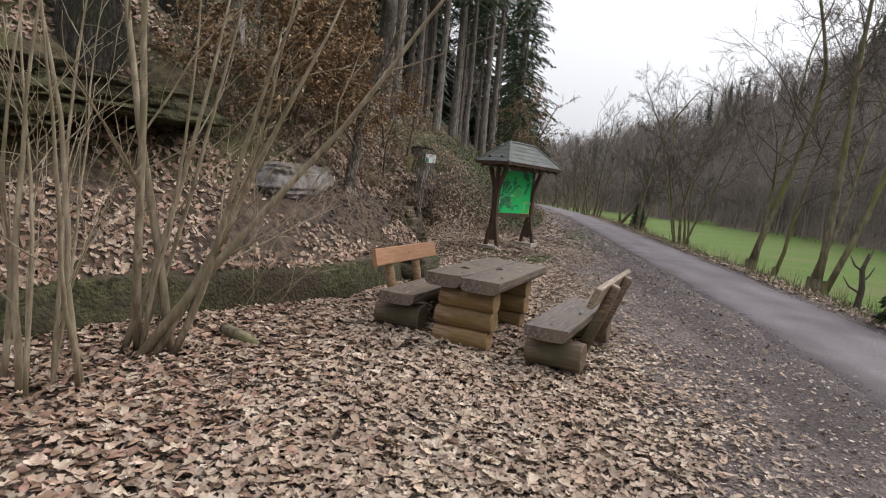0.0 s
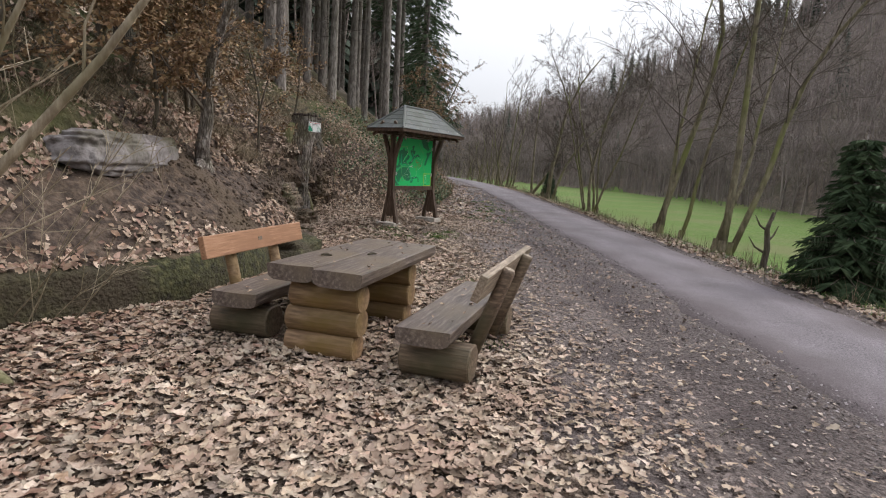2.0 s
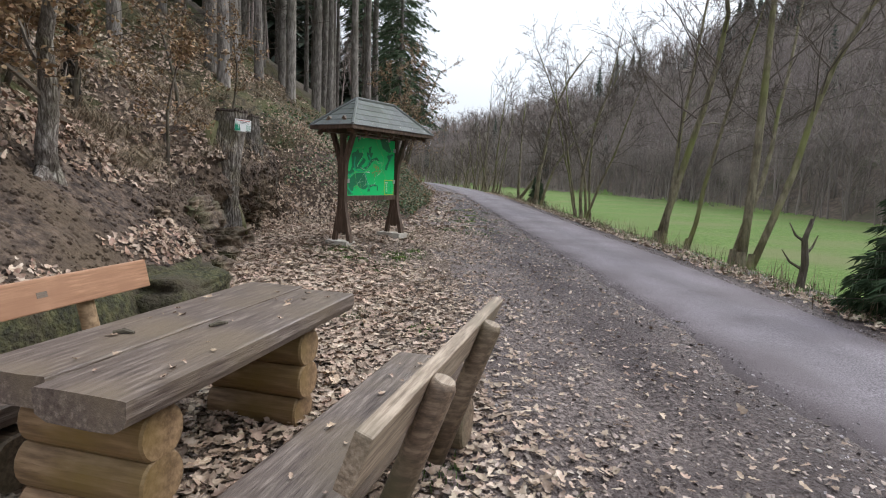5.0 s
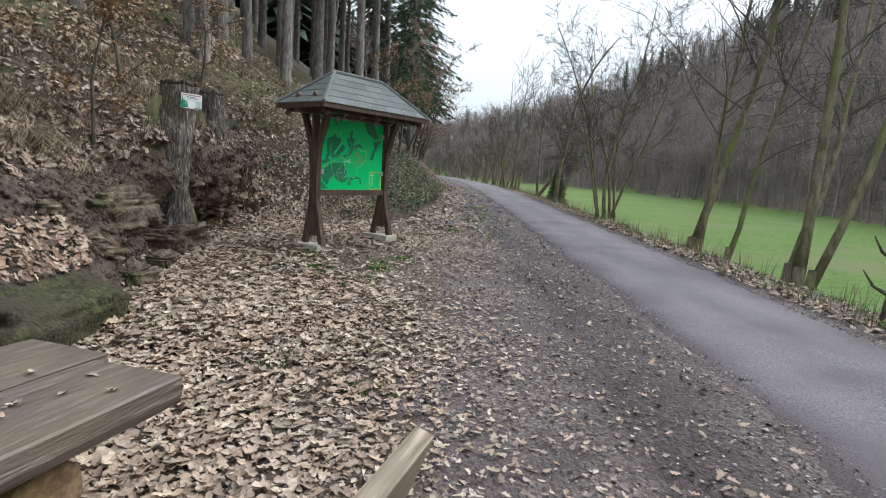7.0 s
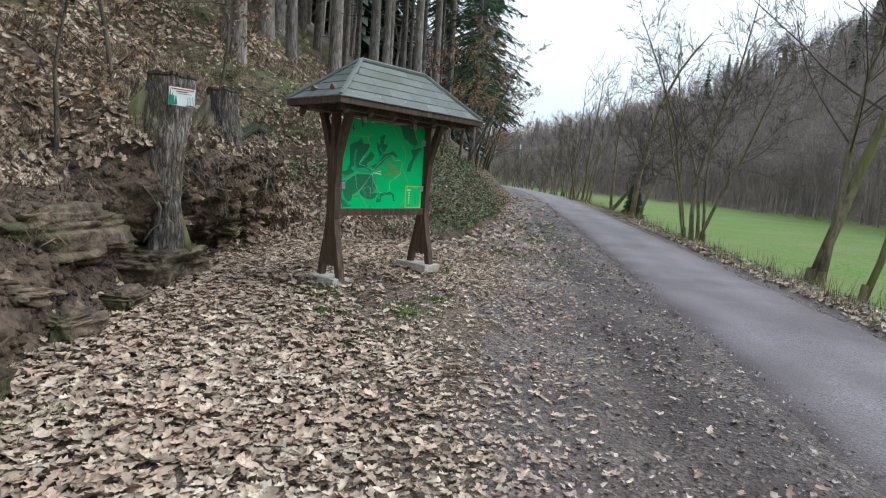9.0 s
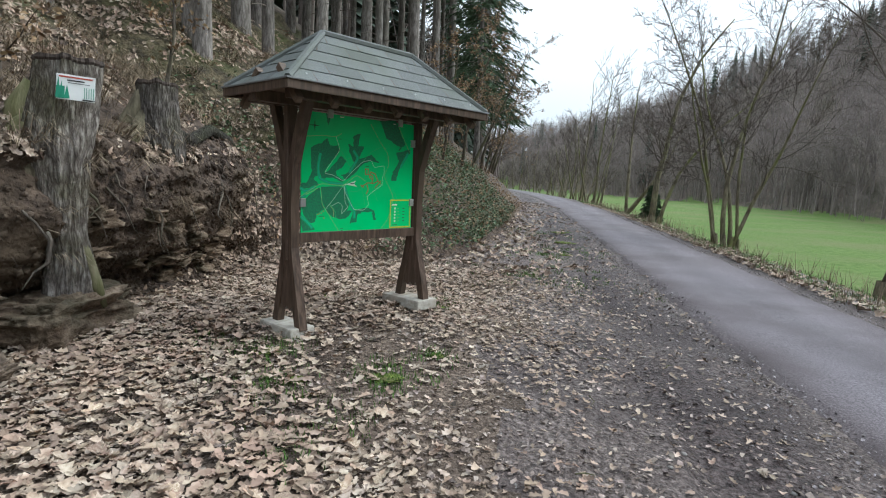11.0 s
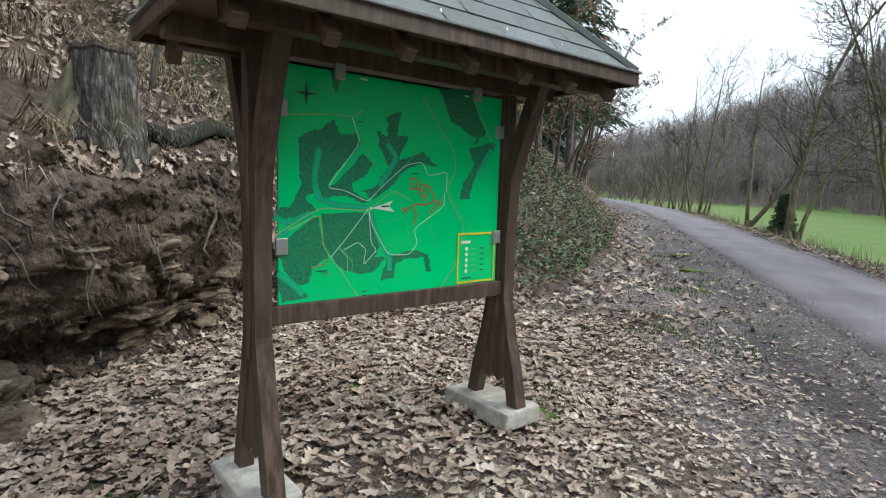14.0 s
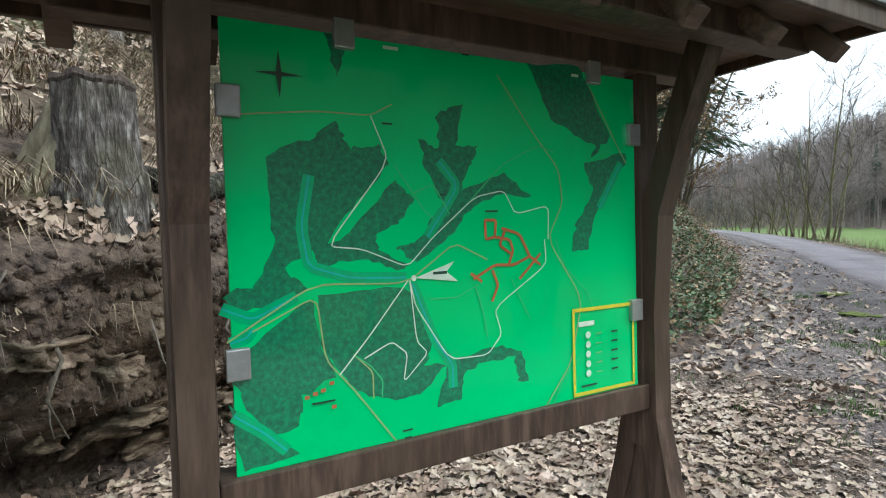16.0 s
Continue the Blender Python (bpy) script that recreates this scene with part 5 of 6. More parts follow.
shrub("leafless hazel shrub with slanting grey-brown stems", -0.98, 3.25, 9, 5, -0.08, 0.62, 3.4, 5.0, 0.02, 0.046, 0.24)
shrub("leafless hazel shrub with thin upright stems", -1.1, 2.3, 7, 7, -0.1, 0.2, 2.6, 4.2, 0.011, 0.03, 0.34)
shrub("cluster of thin bare shoots in leaf litter", -1.75, 2.9, 4, 9, -0.15, 0.25, 1.8, 3.2, 0.006, 0.015, 0.4)
shrub("thin bare shoots reaching over the bench", -1.0, 5.0, 7, 15, 0.1, 0.9, 1.2, 2.2, 0.004, 0.009, 0.3)
fl = thing("fallen_log", "short mossy piece of log in the leaves", "log", Matrix.Translation((-0.45, 3.9, ground_z(-0.45, 3.9) + 0.05)))
part("bark", Shape().tube([(-0.24, 0.1, 0.03), (-0.1, 0.04, 0.02), (0.08, -0.03, 0.0), (0.22, -0.09, -0.02)], [0.05, 0.06, 0.055, 0.03], 10), M_mossbark, fl, "", True)
br = thing("dead_branch", "thin dead branch lying on the leafy bank", "branch", Matrix.Translation((-0.4, 9.3, 0.75)))
part("wood", Shape().tube([(-0.5, -0.9, 0.35), (-0.1, -0.2, 0.1), (0.35, 0.5, -0.2)], [0.012, 0.01, 0.005], 5), M_hazel, br)


# thin thickets between the verge trees
for k, (x, y) in enumerate(((7.7, 54), (7.2, 61), (6.4, 68), (5.4, 74))):
    shrub("tangle of thin bare shoots along the meadow edge", x, y, 9, 200 + k, -0.35, 0.4, 2.0, 4.2, 0.012, 0.03, 0.6)


# ---- scattered foliage ----
def leaf_template(seed, lobes=True):
    rg = random.Random(seed)
    if lobes:
        st, wd = (0, 0.16, 0.32, 0.48, 0.64, 0.82, 1.0), (0.02, 0.15, 0.12, 0.3, 0.19, 0.28, 0.06)
    else:
        st, wd = (0, 0.28, 0.5, 0.76, 1.0), (0.02, 0.2, 0.26, 0.17, 0.01)
    v = []
    bend, curl, twist = rg.uniform(-0.35, 0.7), rg.uniform(-0.5, 1.3), rg.uniform(-0.5, 0.5)
    for q, w in zip(st, wd):
        jl, jr = rg.uniform(0.75, 1.25), rg.uniform(0.75, 1.25)
        for sx, j in ((-1, jl), (0, 1), (1, jr)):
            x = sx * w * j
            y = q - 0.5 + (0.05 if w > 0.2 and lobes and sx else 0)
            z = bend * (q - 0.5) ** 2 + curl * x * x * 2.2 + twist * x * (q - 0.5) + 0.03 * (1 if sx == 0 else 0) * rg.uniform(-1, 1)
            v.append((x, y, z))
    f = []
    for k in range(len(st) - 1):
        a = 3 * k
        f += [(a, a + 1, a + 4, a + 3), (a + 1, a + 2, a + 5, a + 4)]
    return np.array(v), np.array(f)


OAK = [leaf_template(k) for k in range(8)]
BEECH = [leaf_template(40 + k, False) for k in range(6)]


def spin(rg, tilt):
    return Euler((rg.gauss(0, tilt), rg.gauss(0, tilt), rg.uniform(0, 6.2832))).to_matrix()


def scatter(name, templates, items, material):
    """items: (place, 3x3 turn, size). One mesh of many small pieces."""
    vs, fs, n = [], [], 0
    for k, (p, r, sz) in enumerate(items):
        v, f = templates[k % len(templates)]
        vs.append((v * sz) @ np.array(r).T + np.array(p))
        fs.append(f + n)
        n += len(v)
    return raw(name, np.concatenate(vs), np.concatenate(fs), material)


COVER_SHIFT = [(4.5, -0.2), (6.5, 0.1), (8, 0.3), (10, 0.3), (12, 0.25), (16, 0.0)]


def leaf_cover(x, y):
    """How thick the leaves lie, 0 to 1."""
    w = lerp_table([(-3, 1), (2.7, 1), (3.3, 0.68), (3.8, 0.34), (4.4, 0.09), (5.4, 0.02), (5.7, 0.0)], x + lerp_table(COVER_SHIFT, y) + 0.5 * n3(x * 0.9, y * 0.5))
    w *= lerp_table([(10, 1), (12, 0.95), (18, 0.85), (40, 0.6)], y)
    bare = 1.3 * math.exp(-((x - 2.3) ** 2 / 1.1 + (y - 12.7) ** 2 / 0.75)) + 0.7 * math.exp(-((x - 3.3) ** 2 / 0.5 + (y - 11.9) ** 2 / 1.2)) + 0.5 * math.exp(-((x - 1.9) ** 2 + (y - 11.6) ** 2) / 0.5)
    w *= 1 - 0.82 * min(1, bare)
    w *= 0.82 + 0.5 * n3(x * 1.7, y * 1.7, 2)
    return max(0, min(1, w))


rg = random.Random(21)
items = []
for _ in range(7000):
    x, y = rg.uniform(-3.4, 5.4), rg.uniform(-7, 0)
    if x > foot(y) and rg.random() < leaf_cover(x, y):
        items.append(((x, y, ground_z(x, y) + 0.02), spin(rg, 0.3), rg.uniform(0.09, 0.14)))
for _ in range(118000):
    x, y = rg.uniform(-3.2, 5.8), rg.uniform(0.0, 17.5)
    if x < foot(y) - 0.1 or rg.random() > leaf_cover(x, y):
        continue
    items.append(((x, y, ground_z(x, y) + rg.uniform(0.008, 0.045)), spin(rg, 0.18), rg.uniform(0.055, 0.122) * lerp_table([(1.9, 1), (3.3, 0.66)], x + (0 if y > 7 else -0.8))))
for _ in range(9500):
    x, y = rg.uniform(0, 5.2), rg.uniform(17.5, 40)
    if x < foot(y) - 0.1 or rg.random() > 0.8 * leaf_cover(x, y):
        continue
    items.append(((x, y, ground_z(x, y) + rg.uniform(0.008, 0.05)), spin(rg, 0.38), rg.uniform(0.1, 0.17)))
for _ in range(5200):
    y = rg.uniform(2, 45)
    x = road_mid(y) + 1.45 + abs(rg.gauss(0, 0.55))
    items.append(((x, y, ground_z(x, y) + rg.uniform(0.01, 0.05)), spin(rg, 0.4), rg.uniform(0.07, 0.13)))
for _ in range(200):
    y = rg.uniform(1, 30)
    x = road_mid(y) - 1.55 + rg.gauss(0, 0.35)
    items.append(((x, y, ground_z(x, y) + 0.03), spin(rg, 0.3), rg.uniform(0.06, 0.1)))
brown = [q for q in items if q[0][0] < 0.9 - 0.12 * q[0][1] + rg.gauss(0, 0.5) and q[0][1] < 8 and rg.random() < 0.6]
gone = {id(q) for q in brown}
items = [q for q in items if id(q) not in gone]
M_brownleaf = surface("brown_beech_leaf", [(0.15, 0.088, 0.058), (0.255, 0.165, 0.118), (0.37, 0.262, 0.2)], 9, 0.7, 0.2, (0.19, 0.115, 0.08), 1.3, vary=0.45, island=True, spec=0.3)
tagged(new("brown_leaf_litter", scatter("brown_leaf_litter", BEECH, brown, M_brownleaf)), "red-brown beech leaves among the hazel stems", "leaf litter", kind="stuff")
litter = tagged(new("leaf_litter", scatter("leaf_litter", OAK, items, M_leaf)), "thick litter of dry brown oak leaves on the ground", "leaf litter", kind="stuff")
items = []


def bank_leaf(y, s, lift=0.03, tilt=0.35, size=(0.055, 0.1)):
    p, px_, py_ = bank_point(y, s), bank_point(y, s + 0.12), bank_point(y + 0.12, s)
    nn = (py_ - p).cross(px_ - p)
    if nn.length < 1e-6:
        return
    nn.normalize()
    if nn.z < 0:
        nn = -nn
    r = nn.to_track_quat("Z", "Y").to_matrix() @ spin(rg, tilt)
    items.append((tuple(p + nn * rg.uniform(0.0, lift)), r, rg.uniform(*size)))


for _ in range(13000):
    y, s = rg.uniform(0.5, 9.8), rg.uniform(3.4, 7.6)
    if rg.random() < 0.55 + 1.2 * n3(y * 0.8, s * 0.8, 5) - (0.75 * math.exp(-((s - 6.9) / 0.7) ** 2) if y < 7.2 else 0) - 1.15 * math.exp(-((y - 8.2) ** 2 / 2.0 + (s - 5.7) ** 2 / 2.2)):
        bank_leaf(y, s)
for _ in range(27000):
    y, s = rg.uniform(0.5, 20), rg.uniform(7.3, 11.2)
    if rg.random() < (0.55 if y > 8.5 else 0.2) - (0.42 if 12.8 < y < 16.5 and s < 9.3 else 0) + 0.9 * n3(y * 0.7, s * 1.3, 8):
        bank_leaf(y, s, 0.04, 0.4, (0.06, 0.115))
for _ in range(30000):
    y, s = rg.uniform(1.0, 24), rg.uniform(10.3, 12.3)
    if rg.random() < 0.4 + 1.3 * n3(y * 0.9, s * 2.2, 18):
        bank_leaf(y, s, 0.05, 0.4, (0.07, 0.13))
for _ in range(420):
    y, s = rg.uniform(9.8, 17), rg.choice((rg.uniform(0.8, 2.0), rg.uniform(7.4, 8.5)))
    bank_leaf(y, s, 0.02, 0.5)
for _ in range(2600):
    y, s = rg.uniform(15.6, 18.5), rg.uniform(0.8, 7)
    bank_leaf(y, s)
brown = [q for q in items if q[0][1] < 9.5 and rg.random() < 0.4]
gone = {id(q) for q in brown}
items = [q for q in items if id(q) not in gone]
tagged(new("brown_bank_litter", scatter("brown_bank_litter", BEECH, [(p, r, z * 1.15) for p, r, z in brown], M_brownleaf)), "red-brown beech leaves over the bank", "leaf litter", kind="stuff")
tagged(new("bank_leaf_litter", scatter("bank_leaf_litter", OAK, items, M_leaf)), "dry oak leaves lying over the steep bank", "leaf litter", kind="stuff")

# pale trunk with bared roots at the end of the stone ledge
rt = Vector((-1.02, 8.55, 1.2))
t = thing("rooted_tree", "pale leaning trunk with bared roots at the rock ledge", "tree", Matrix.Translation(rt))
tr, tw = Shape(), Shape()
branch(tr, tw, Vector((0, 0, 0.25)), Vector((0.06, -0.14, 1)).normalized(), 3.2, 0.11, 0, random.Random(77), {0: (9, 0.09, 0.02, 12, 0.9, 0.32), 1: (4, 0.12, 0.0, 6, 0.7, 0.45), 2: (3, 0.15, 0.0, 0, 0, 0), "thin": 0.004, "sides": (14, 5, 3), "trunk_levels": 0, "kid": 0.36, "from": 0.2})
part("trunk", tr, M_stumpbark, t, "", True)
tagged(part("crown", tw, M_twig, t), kind="stuff")
for k, (dx, dy, dz) in enumerate(((0.18, -0.2, -0.3), (0.26, 0.05, -0.35), (0.1, 0.25, -0.25), (0.05, -0.42, -0.1), (0.3, -0.08, -0.55))):
    d = Vector((dx, dy, dz))
    part("root", Shape().tube([Vector((0, 0, 0.42)) + d * 0.1, Vector((0, 0, 0.3)) + d * 0.45, Vector((0.01 * k, 0, 0.22)) + d * 0.8, Vector((0, 0, 0.15)) + d * 1.25], [0.085, 0.07, 0.05, 0.02], 9), M_stumpbark, t, "", True)
# dark log fallen along the slope beside the short stump
fl2 = thing("fallen_log", "dark rotting log lying along the bank", "log", Matrix())
lp = [bank_at(-0.95 - 0.06 * k, 14.35 + 0.55 * k) + Vector((0.06, 0, 0.05)) for k in range(5)]
part("bark", Shape().tube(lp, [0.07, 0.085, 0.08, 0.075, 0.05], 10), M_oldbark, fl2, "", True)

# copper-leaved beech saplings
def sapling(label, x, y, h, lean, n_leaf, seed, at=None):
    rg2 = random.Random(seed)
    p0 = at or bank_at(x, y)
    t = thing("beech_sapling", label, "sapling", Matrix.Translation(p0))
    tr, tw = Shape(), Shape()
    spec = {0: (7, 0.08, 0.03, 12, 0.9, 0.42), 1: (4, 0.12, 0.0, 6, 0.7, 0.45), 2: (3, 0.15, -0.02, 0, 0, 0), "thin": 0.003, "sides": (8, 4, 3), "trunk_levels": 0, "kid": 0.36, "from": 0.12}
    branch(tr, tw, Vector((0, 0, -0.1)), Vector((*lean, 1)).normalized(), h, 0.014 * h, 0, rg2, spec)
    part("stem", tr, M_bark, t, "", True)
    tagged(part("twig_growth", tw, M_twig, t), kind="stuff")
    it = []
    for _ in range(n_leaf):
        q = Vector(tw.v[rg2.randrange(len(tw.v))])
        it.append((tuple(q + Vector((rg2.gauss(0, 0.04), rg2.gauss(0, 0.04), rg2.gauss(-0.02, 0.04)))), spin(rg2, 0.9), rg2.uniform(0.05, 0.085)))
    ob = new("foliage", scatter("foliage", BEECH, it, M_beech))
    ob.parent = t
    return t


for k, (x, y, h, lean, n) in enumerate(((-1.45, 8.0, 2.2, (0.3, -0.3), 3400), (-1.7, 8.8, 2.6, (0.2, -0.1), 3400), (-1.9, 7.2, 2.3, (0.35, -0.3), 3000), (-2.3, 6.5, 2.4, (0.3, -0.2), 2400), (-1.9, 10.0, 3.0, (0.1, -0.1), 2600), (-2.2, 8.7, 2.8, (0.3, -0.1), 2800), (-2.0, 9.3, 2.4, (0.35, 0.1), 2400), (-2.6, 7.6, 2.6, (0.3, 0.0), 2400), (-1.3, 11.7, 2.2, (0.1, 0.1), 900), (-2.3, 11.0, 3.2, (0, 0), 1000), (-1.7, 13.0, 2.6, (0, 0), 700), (-1.6, 15.3, 2.4, (0.1, 0), 600),
                                      (-2.9, 9.2, 3.4, (0.1, 0), 1200), (-3.0, 6.6, 2.0, (0.2, 0), 500))):
    sapling("young beech holding withered copper leaves on the bank", x, y, h, lean, n, 80 + k)
for k, (x, y, h) in enumerate(((1.2, 27, 4.5), (1.6, 30, 5), (1.0, 33.5, 5.5), (1.7, 36.5, 5), (1.4, 41, 6), (0.6, 46, 6.5), (0.8, 24.0, 3.5), (0.2, 52, 7))):
    sapling("leaning beech with withered brown leaves over the lane", x, y, h, (0.2, 0), 1500, 120 + k)


# ---- ivy, brambles, grass ----
M_brightmoss = surface("bright_moss", [(0.055, 0.08, 0.012), (0.11, 0.15, 0.022), (0.17, 0.2, 0.04)], 60, 0.98, 1.0, (0.09, 0.085, 0.03), 8, bscale=120, dist=0.01)
M_rootlet = surface("rootlet", [(0.045, 0.033, 0.024), (0.1, 0.076, 0.056)], 8, 0.9, 0.0, vary=0.5, island=True)
M_crumb = surface("trodden_crumb", [(0.1, 0.074, 0.062), (0.23, 0.182, 0.156), (0.4, 0.335, 0.29)], 9, 0.8, 0.0, vary=0.5, island=True, spec=0.3)
IVY = [leaf_template(200 + k, False) for k in range(5)]
M_ivy = surface("ivy_leaf", [(0.03, 0.06, 0.024), (0.07, 0.115, 0.048), (0.125, 0.175, 0.085)], 8, 0.45, 0.0, vary=0.45, island=True)
M_dryst = surface("dry_stalk", [(0.1, 0.074, 0.046), (0.18, 0.138, 0.09), (0.29, 0.232, 0.16)], 6, 0.9, 0.0, vary=0.4, island=True)
M_grassb = surface("green_grass_blade", [(0.05, 0.1, 0.018), (0.09, 0.16, 0.03)], 6, 0.8, 0.0, vary=0.4, island=True)


def on_bank(y, s):
    p, a, b = bank_point(y, s), bank_point(y, s + 0.12), bank_point(y + 0.12, s)
    nn = (b - p).cross(a - p)
    nn = nn.normalized() if nn.length > 1e-6 else Vector((1, 0, 0))
    return p, (nn if nn.z > 0 else -nn)


rg = random.Random(31)
items = []
for _ in range(20000):
    y, s = rg.uniform(16.6, 30), rg.uniform(1.2, 9.5)
    if y < 17.6 and s < 5:
        continue
    if rg.random() < 0.72 + 0.9 * n3(y * 1.1, s * 0.8, 4):
        p, nn = on_bank(y, s)
        items.append((tuple(p + nn * rg.uniform(0.02, 0.32)), spin(rg, 0.6), rg.uniform(0.05, 0.1)))
tagged(new("ivy_thicket", scatter("ivy_thicket", IVY, items, M_ivy)), "dense dark green ivy and bramble leaves over the bank", "ivy", kind="stuff")
items = []
for _ in range(3500):
    y, s = rg.uniform(16.6, 34), rg.uniform(1.0, 9.5)
    p, nn = on_bank(y, s)
    items.append((tuple(p + nn * rg.uniform(0.02, 0.4)), spin(rg, 0.7), rg.uniform(0.05, 0.09)))
tagged(new("withered_bramble_leaves", scatter("withered_bramble_leaves", BEECH, items, M_beech)), "withered brown leaves caught in the brambles", "dead leaves", kind="stuff")


def blades(name, label, spots, material, hlo, hhi, droop, width=0.004, per=14):
    """Tufts of thin bent blades."""
    vs, fs, n = [], [], 0
    for p, nn in spots:
        for _ in range(per):
            a = rg.uniform(0, 6.283)
            h = rg.uniform(hlo, hhi)
            d = (nn + Vector((math.cos(a), math.sin(a), 0)) * rg.uniform(0.1, 0.7)).normalized()
            q0 = p + Vector((rg.gauss(0, 0.075), rg.gauss(0, 0.075), -0.01))
            q1 = q0 + d * h * 0.55
            q2 = q1 + (d + Vector((0, 0, -droop))).normalized() * h * 0.5
            side = Vector((-math.sin(a), math.cos(a), 0)) * width
            vs += [q0 - side, q0 + side, q1 + side * 0.8, q1 - side * 0.8, q2 + side * 0.2, q2 - side * 0.2]
            fs += [(n, n + 1, n + 2, n + 3), (n + 3, n + 2, n + 4, n + 5)]
            n += 6
    return tagged(new(name, raw(name, [tuple(v) for v in vs], fs, material)), label, "grass", kind="stuff")


spots = []
for _ in range(800):
    y, s = rg.uniform(9.5, 18.5), rg.uniform(7.9, 11.0)
    if n3(y * 0.8, s * 1.5, 3) > (0.22 if 12.8 < y < 16.4 else 0.02):
        spots.append(on_bank(y, s))
for _ in range(22):
    spots.append(on_bank(rg.uniform(10, 17), rg.uniform(4.5, 7.5)))
for _ in range(120):
    spots.append(on_bank(rg.uniform(2.0, 8.5), rg.uniform(7.6, 9.6)))
for _ in range(1500):
    y, s = rg.uniform(6.5, 22), rg.uniform(9.5, 12.2)
    if n3(y * 0.7, s * 1.6, 9) > -0.05:
        spots.append(on_bank(y, s))
blades("dry_grass", "straw-coloured dead grass hanging over the bank", spots, M_dryst, 0.15, 0.45, 1.2)
spots = []
for _ in range(500):
    spots.append(on_bank(rg.uniform(16.8, 30), rg.uniform(1.0, 9)))
blades("bramble_stems", "tangled dry bramble stems on the bank", spots, M_dryst, 0.3, 1.0, 0.7, 0.004, 4)
spots = []
for _ in range(850):
    y = rg.uniform(3, 50)
    x = road_mid(y) + 1.65 + abs(rg.gauss(0, 0.8))
    spots.append((Vector((x, y, ground_z(x, y))), Vector((0, 0, 1))))
blades("verge_grass", "rough green and straw grass along the lane's verge", spots, M_grassb, 0.05, 0.2, 0.9, 0.004)
spots = []
for _ in range(260):
    y = rg.uniform(3, 50)
    x = road_mid(y) + 1.5 + abs(rg.gauss(0, 1.0))
    spots.append((Vector((x, y, ground_z(x, y))), Vector((0, 0, 1))))
blades("verge_dead_stalks", "dead stalks standing along the lane's verge", spots, M_dryst, 0.15, 0.55, 0.3, 0.004, 8)
spots = []
for cx, cy, n, sp in ((1.3, 12.49, 24, 0.12), (2.36, 12.3, 26, 0.13), (2.4, 14.45, 16, 0.1), (2.67, 12.85, 10, 0.07), (1.6, 11.9, 22, 0.18), (2.2, 11.5, 16, 0.2), (2.45, 14.9, 14, 0.12), (0.7, 12.6, 10, 0.2), (3.6, 17.5, 60, 0.6), (3.7, 20.5, 60, 0.7), (0.88, 9.2, 16, 0.06), (3.05, 5.6, 8, 0.1), (2.3, 8.6, 10, 0.15), (2.9, 8.3, 8, 0.12), (1.35, 14.8, 14, 0.3), (3.5, 24, 40, 0.6)):
    for _ in range(n):
        x, y = rg.gauss(cx, sp), rg.gauss(cy, sp)
        spots.append((Vector((x, y, ground_z(x, y))), Vector((0, 0, 1))))
blades("moss_and_grass_tufts", "small fresh green grass and moss tufts between leaves", spots, M_grassb, 0.02, 0.07, 0.3, 0.004, 22)


# roots hanging in the hollow of the bank
rg = random.Random(44)
for k in range(26):
    y = rg.uniform(10.3, 16.4)
    p = bank_point(y, rg.uniform(5.0, 7.2)) + Vector((0.04, 0, 0))
    pts = [p]
    for j in range(4):
        pts.append(pts[-1] + Vector((rg.uniform(-0.02, 0.07), rg.gauss(0, 0.07), -rg.uniform(0.06, 0.18))))
    r = rg.uniform(0.006, 0.018)
    tagged(new("root", Shape().tube(pts, [r, r * 0.9, r * 0.75, r * 0.5, r * 0.25], 5).mesh("root", M_bark, True)), "thin dark root hanging from the eroded bank", "root", group="roots in the bank")
for k in range(40):
    x, y = rg.uniform(0.2, 4.8), rg.uniform(2, 16)
    a, ln = rg.uniform(0, 6.28), rg.uniform(0.1, 0.4)
    z = ground_z(x, y) + 0.04
    d = Vector((math.cos(a), math.sin(a), 0)) * ln
    sd = Vector((-d.y, d.x, 0)) * 0.15
    p = Vector((x, y, z))
    tagged(new("fallen_twig", Shape().tube([p - d * 0.5, p + sd, p + d * 0.5], [0.005, 0.005, 0.002], 4).mesh("fallen_twig", M_bark)), "thin dead twig lying on the leaf litter", "twig", group="twigs on the ground")
M_stone = surface("grey_pebble", [(0.2, 0.18, 0.165), (0.32, 0.3, 0.28)], 12, 0.85, 0.2, vary=0.3)
peb = []
for k in range(4):
    bm = bmesh.new()
    bmesh.ops.create_icosphere(bm, subdivisions=1, radius=1)
    for v in bm.verts:
        v.co *= 1 + 0.25 * noise.noise(v.co * 1.3 + Vector((k * 3, 0, 0)))
        v.co.z *= 0.55
    peb.append(Shape().add(bm).mesh("pebble", M_stone, True))
for k in range(150):
    x, y = rg.uniform(3.2, 5.7), rg.uniform(1.5, 18)
    sz = rg.uniform(0.008, 0.024)
    ob = new("pebble", peb[k % 4])
    ob.matrix_basis = Matrix.Translation((x, y, ground_z(x, y) + 0.003)) @ pose(0, 0, 0, 0, 0, rg.uniform(0, 360)) @ Matrix.Scale(sz, 4)
    tagged(ob, "small grey pebble on the trodden verge", "pebble", group="pebbles on the verge")
for k, (x, y) in enumerate(((1.95, 12.75), (2.05, 12.9), (1.75, 12.5))):
    s = Shape()
    rings = [(0.0, 0.004), (0.02, 0.014), (0.045, 0.019), (0.075, 0.015), (0.1, 0.004)]
    s.tube([(q, 0, 0) for q, _ in rings], [r for _, r in rings], 9)
    ob = new("spruce_cone", s.mesh("spruce_cone", M_bark))
    ob.matrix_basis = Matrix.Translation((x, y, ground_z(x, y) + 0.02)) @ pose(0, 0, 0, 0, 0, 70 * k)
    tagged(ob, "brown spruce cone lying on bare earth", "cone", group="cones by the stand")

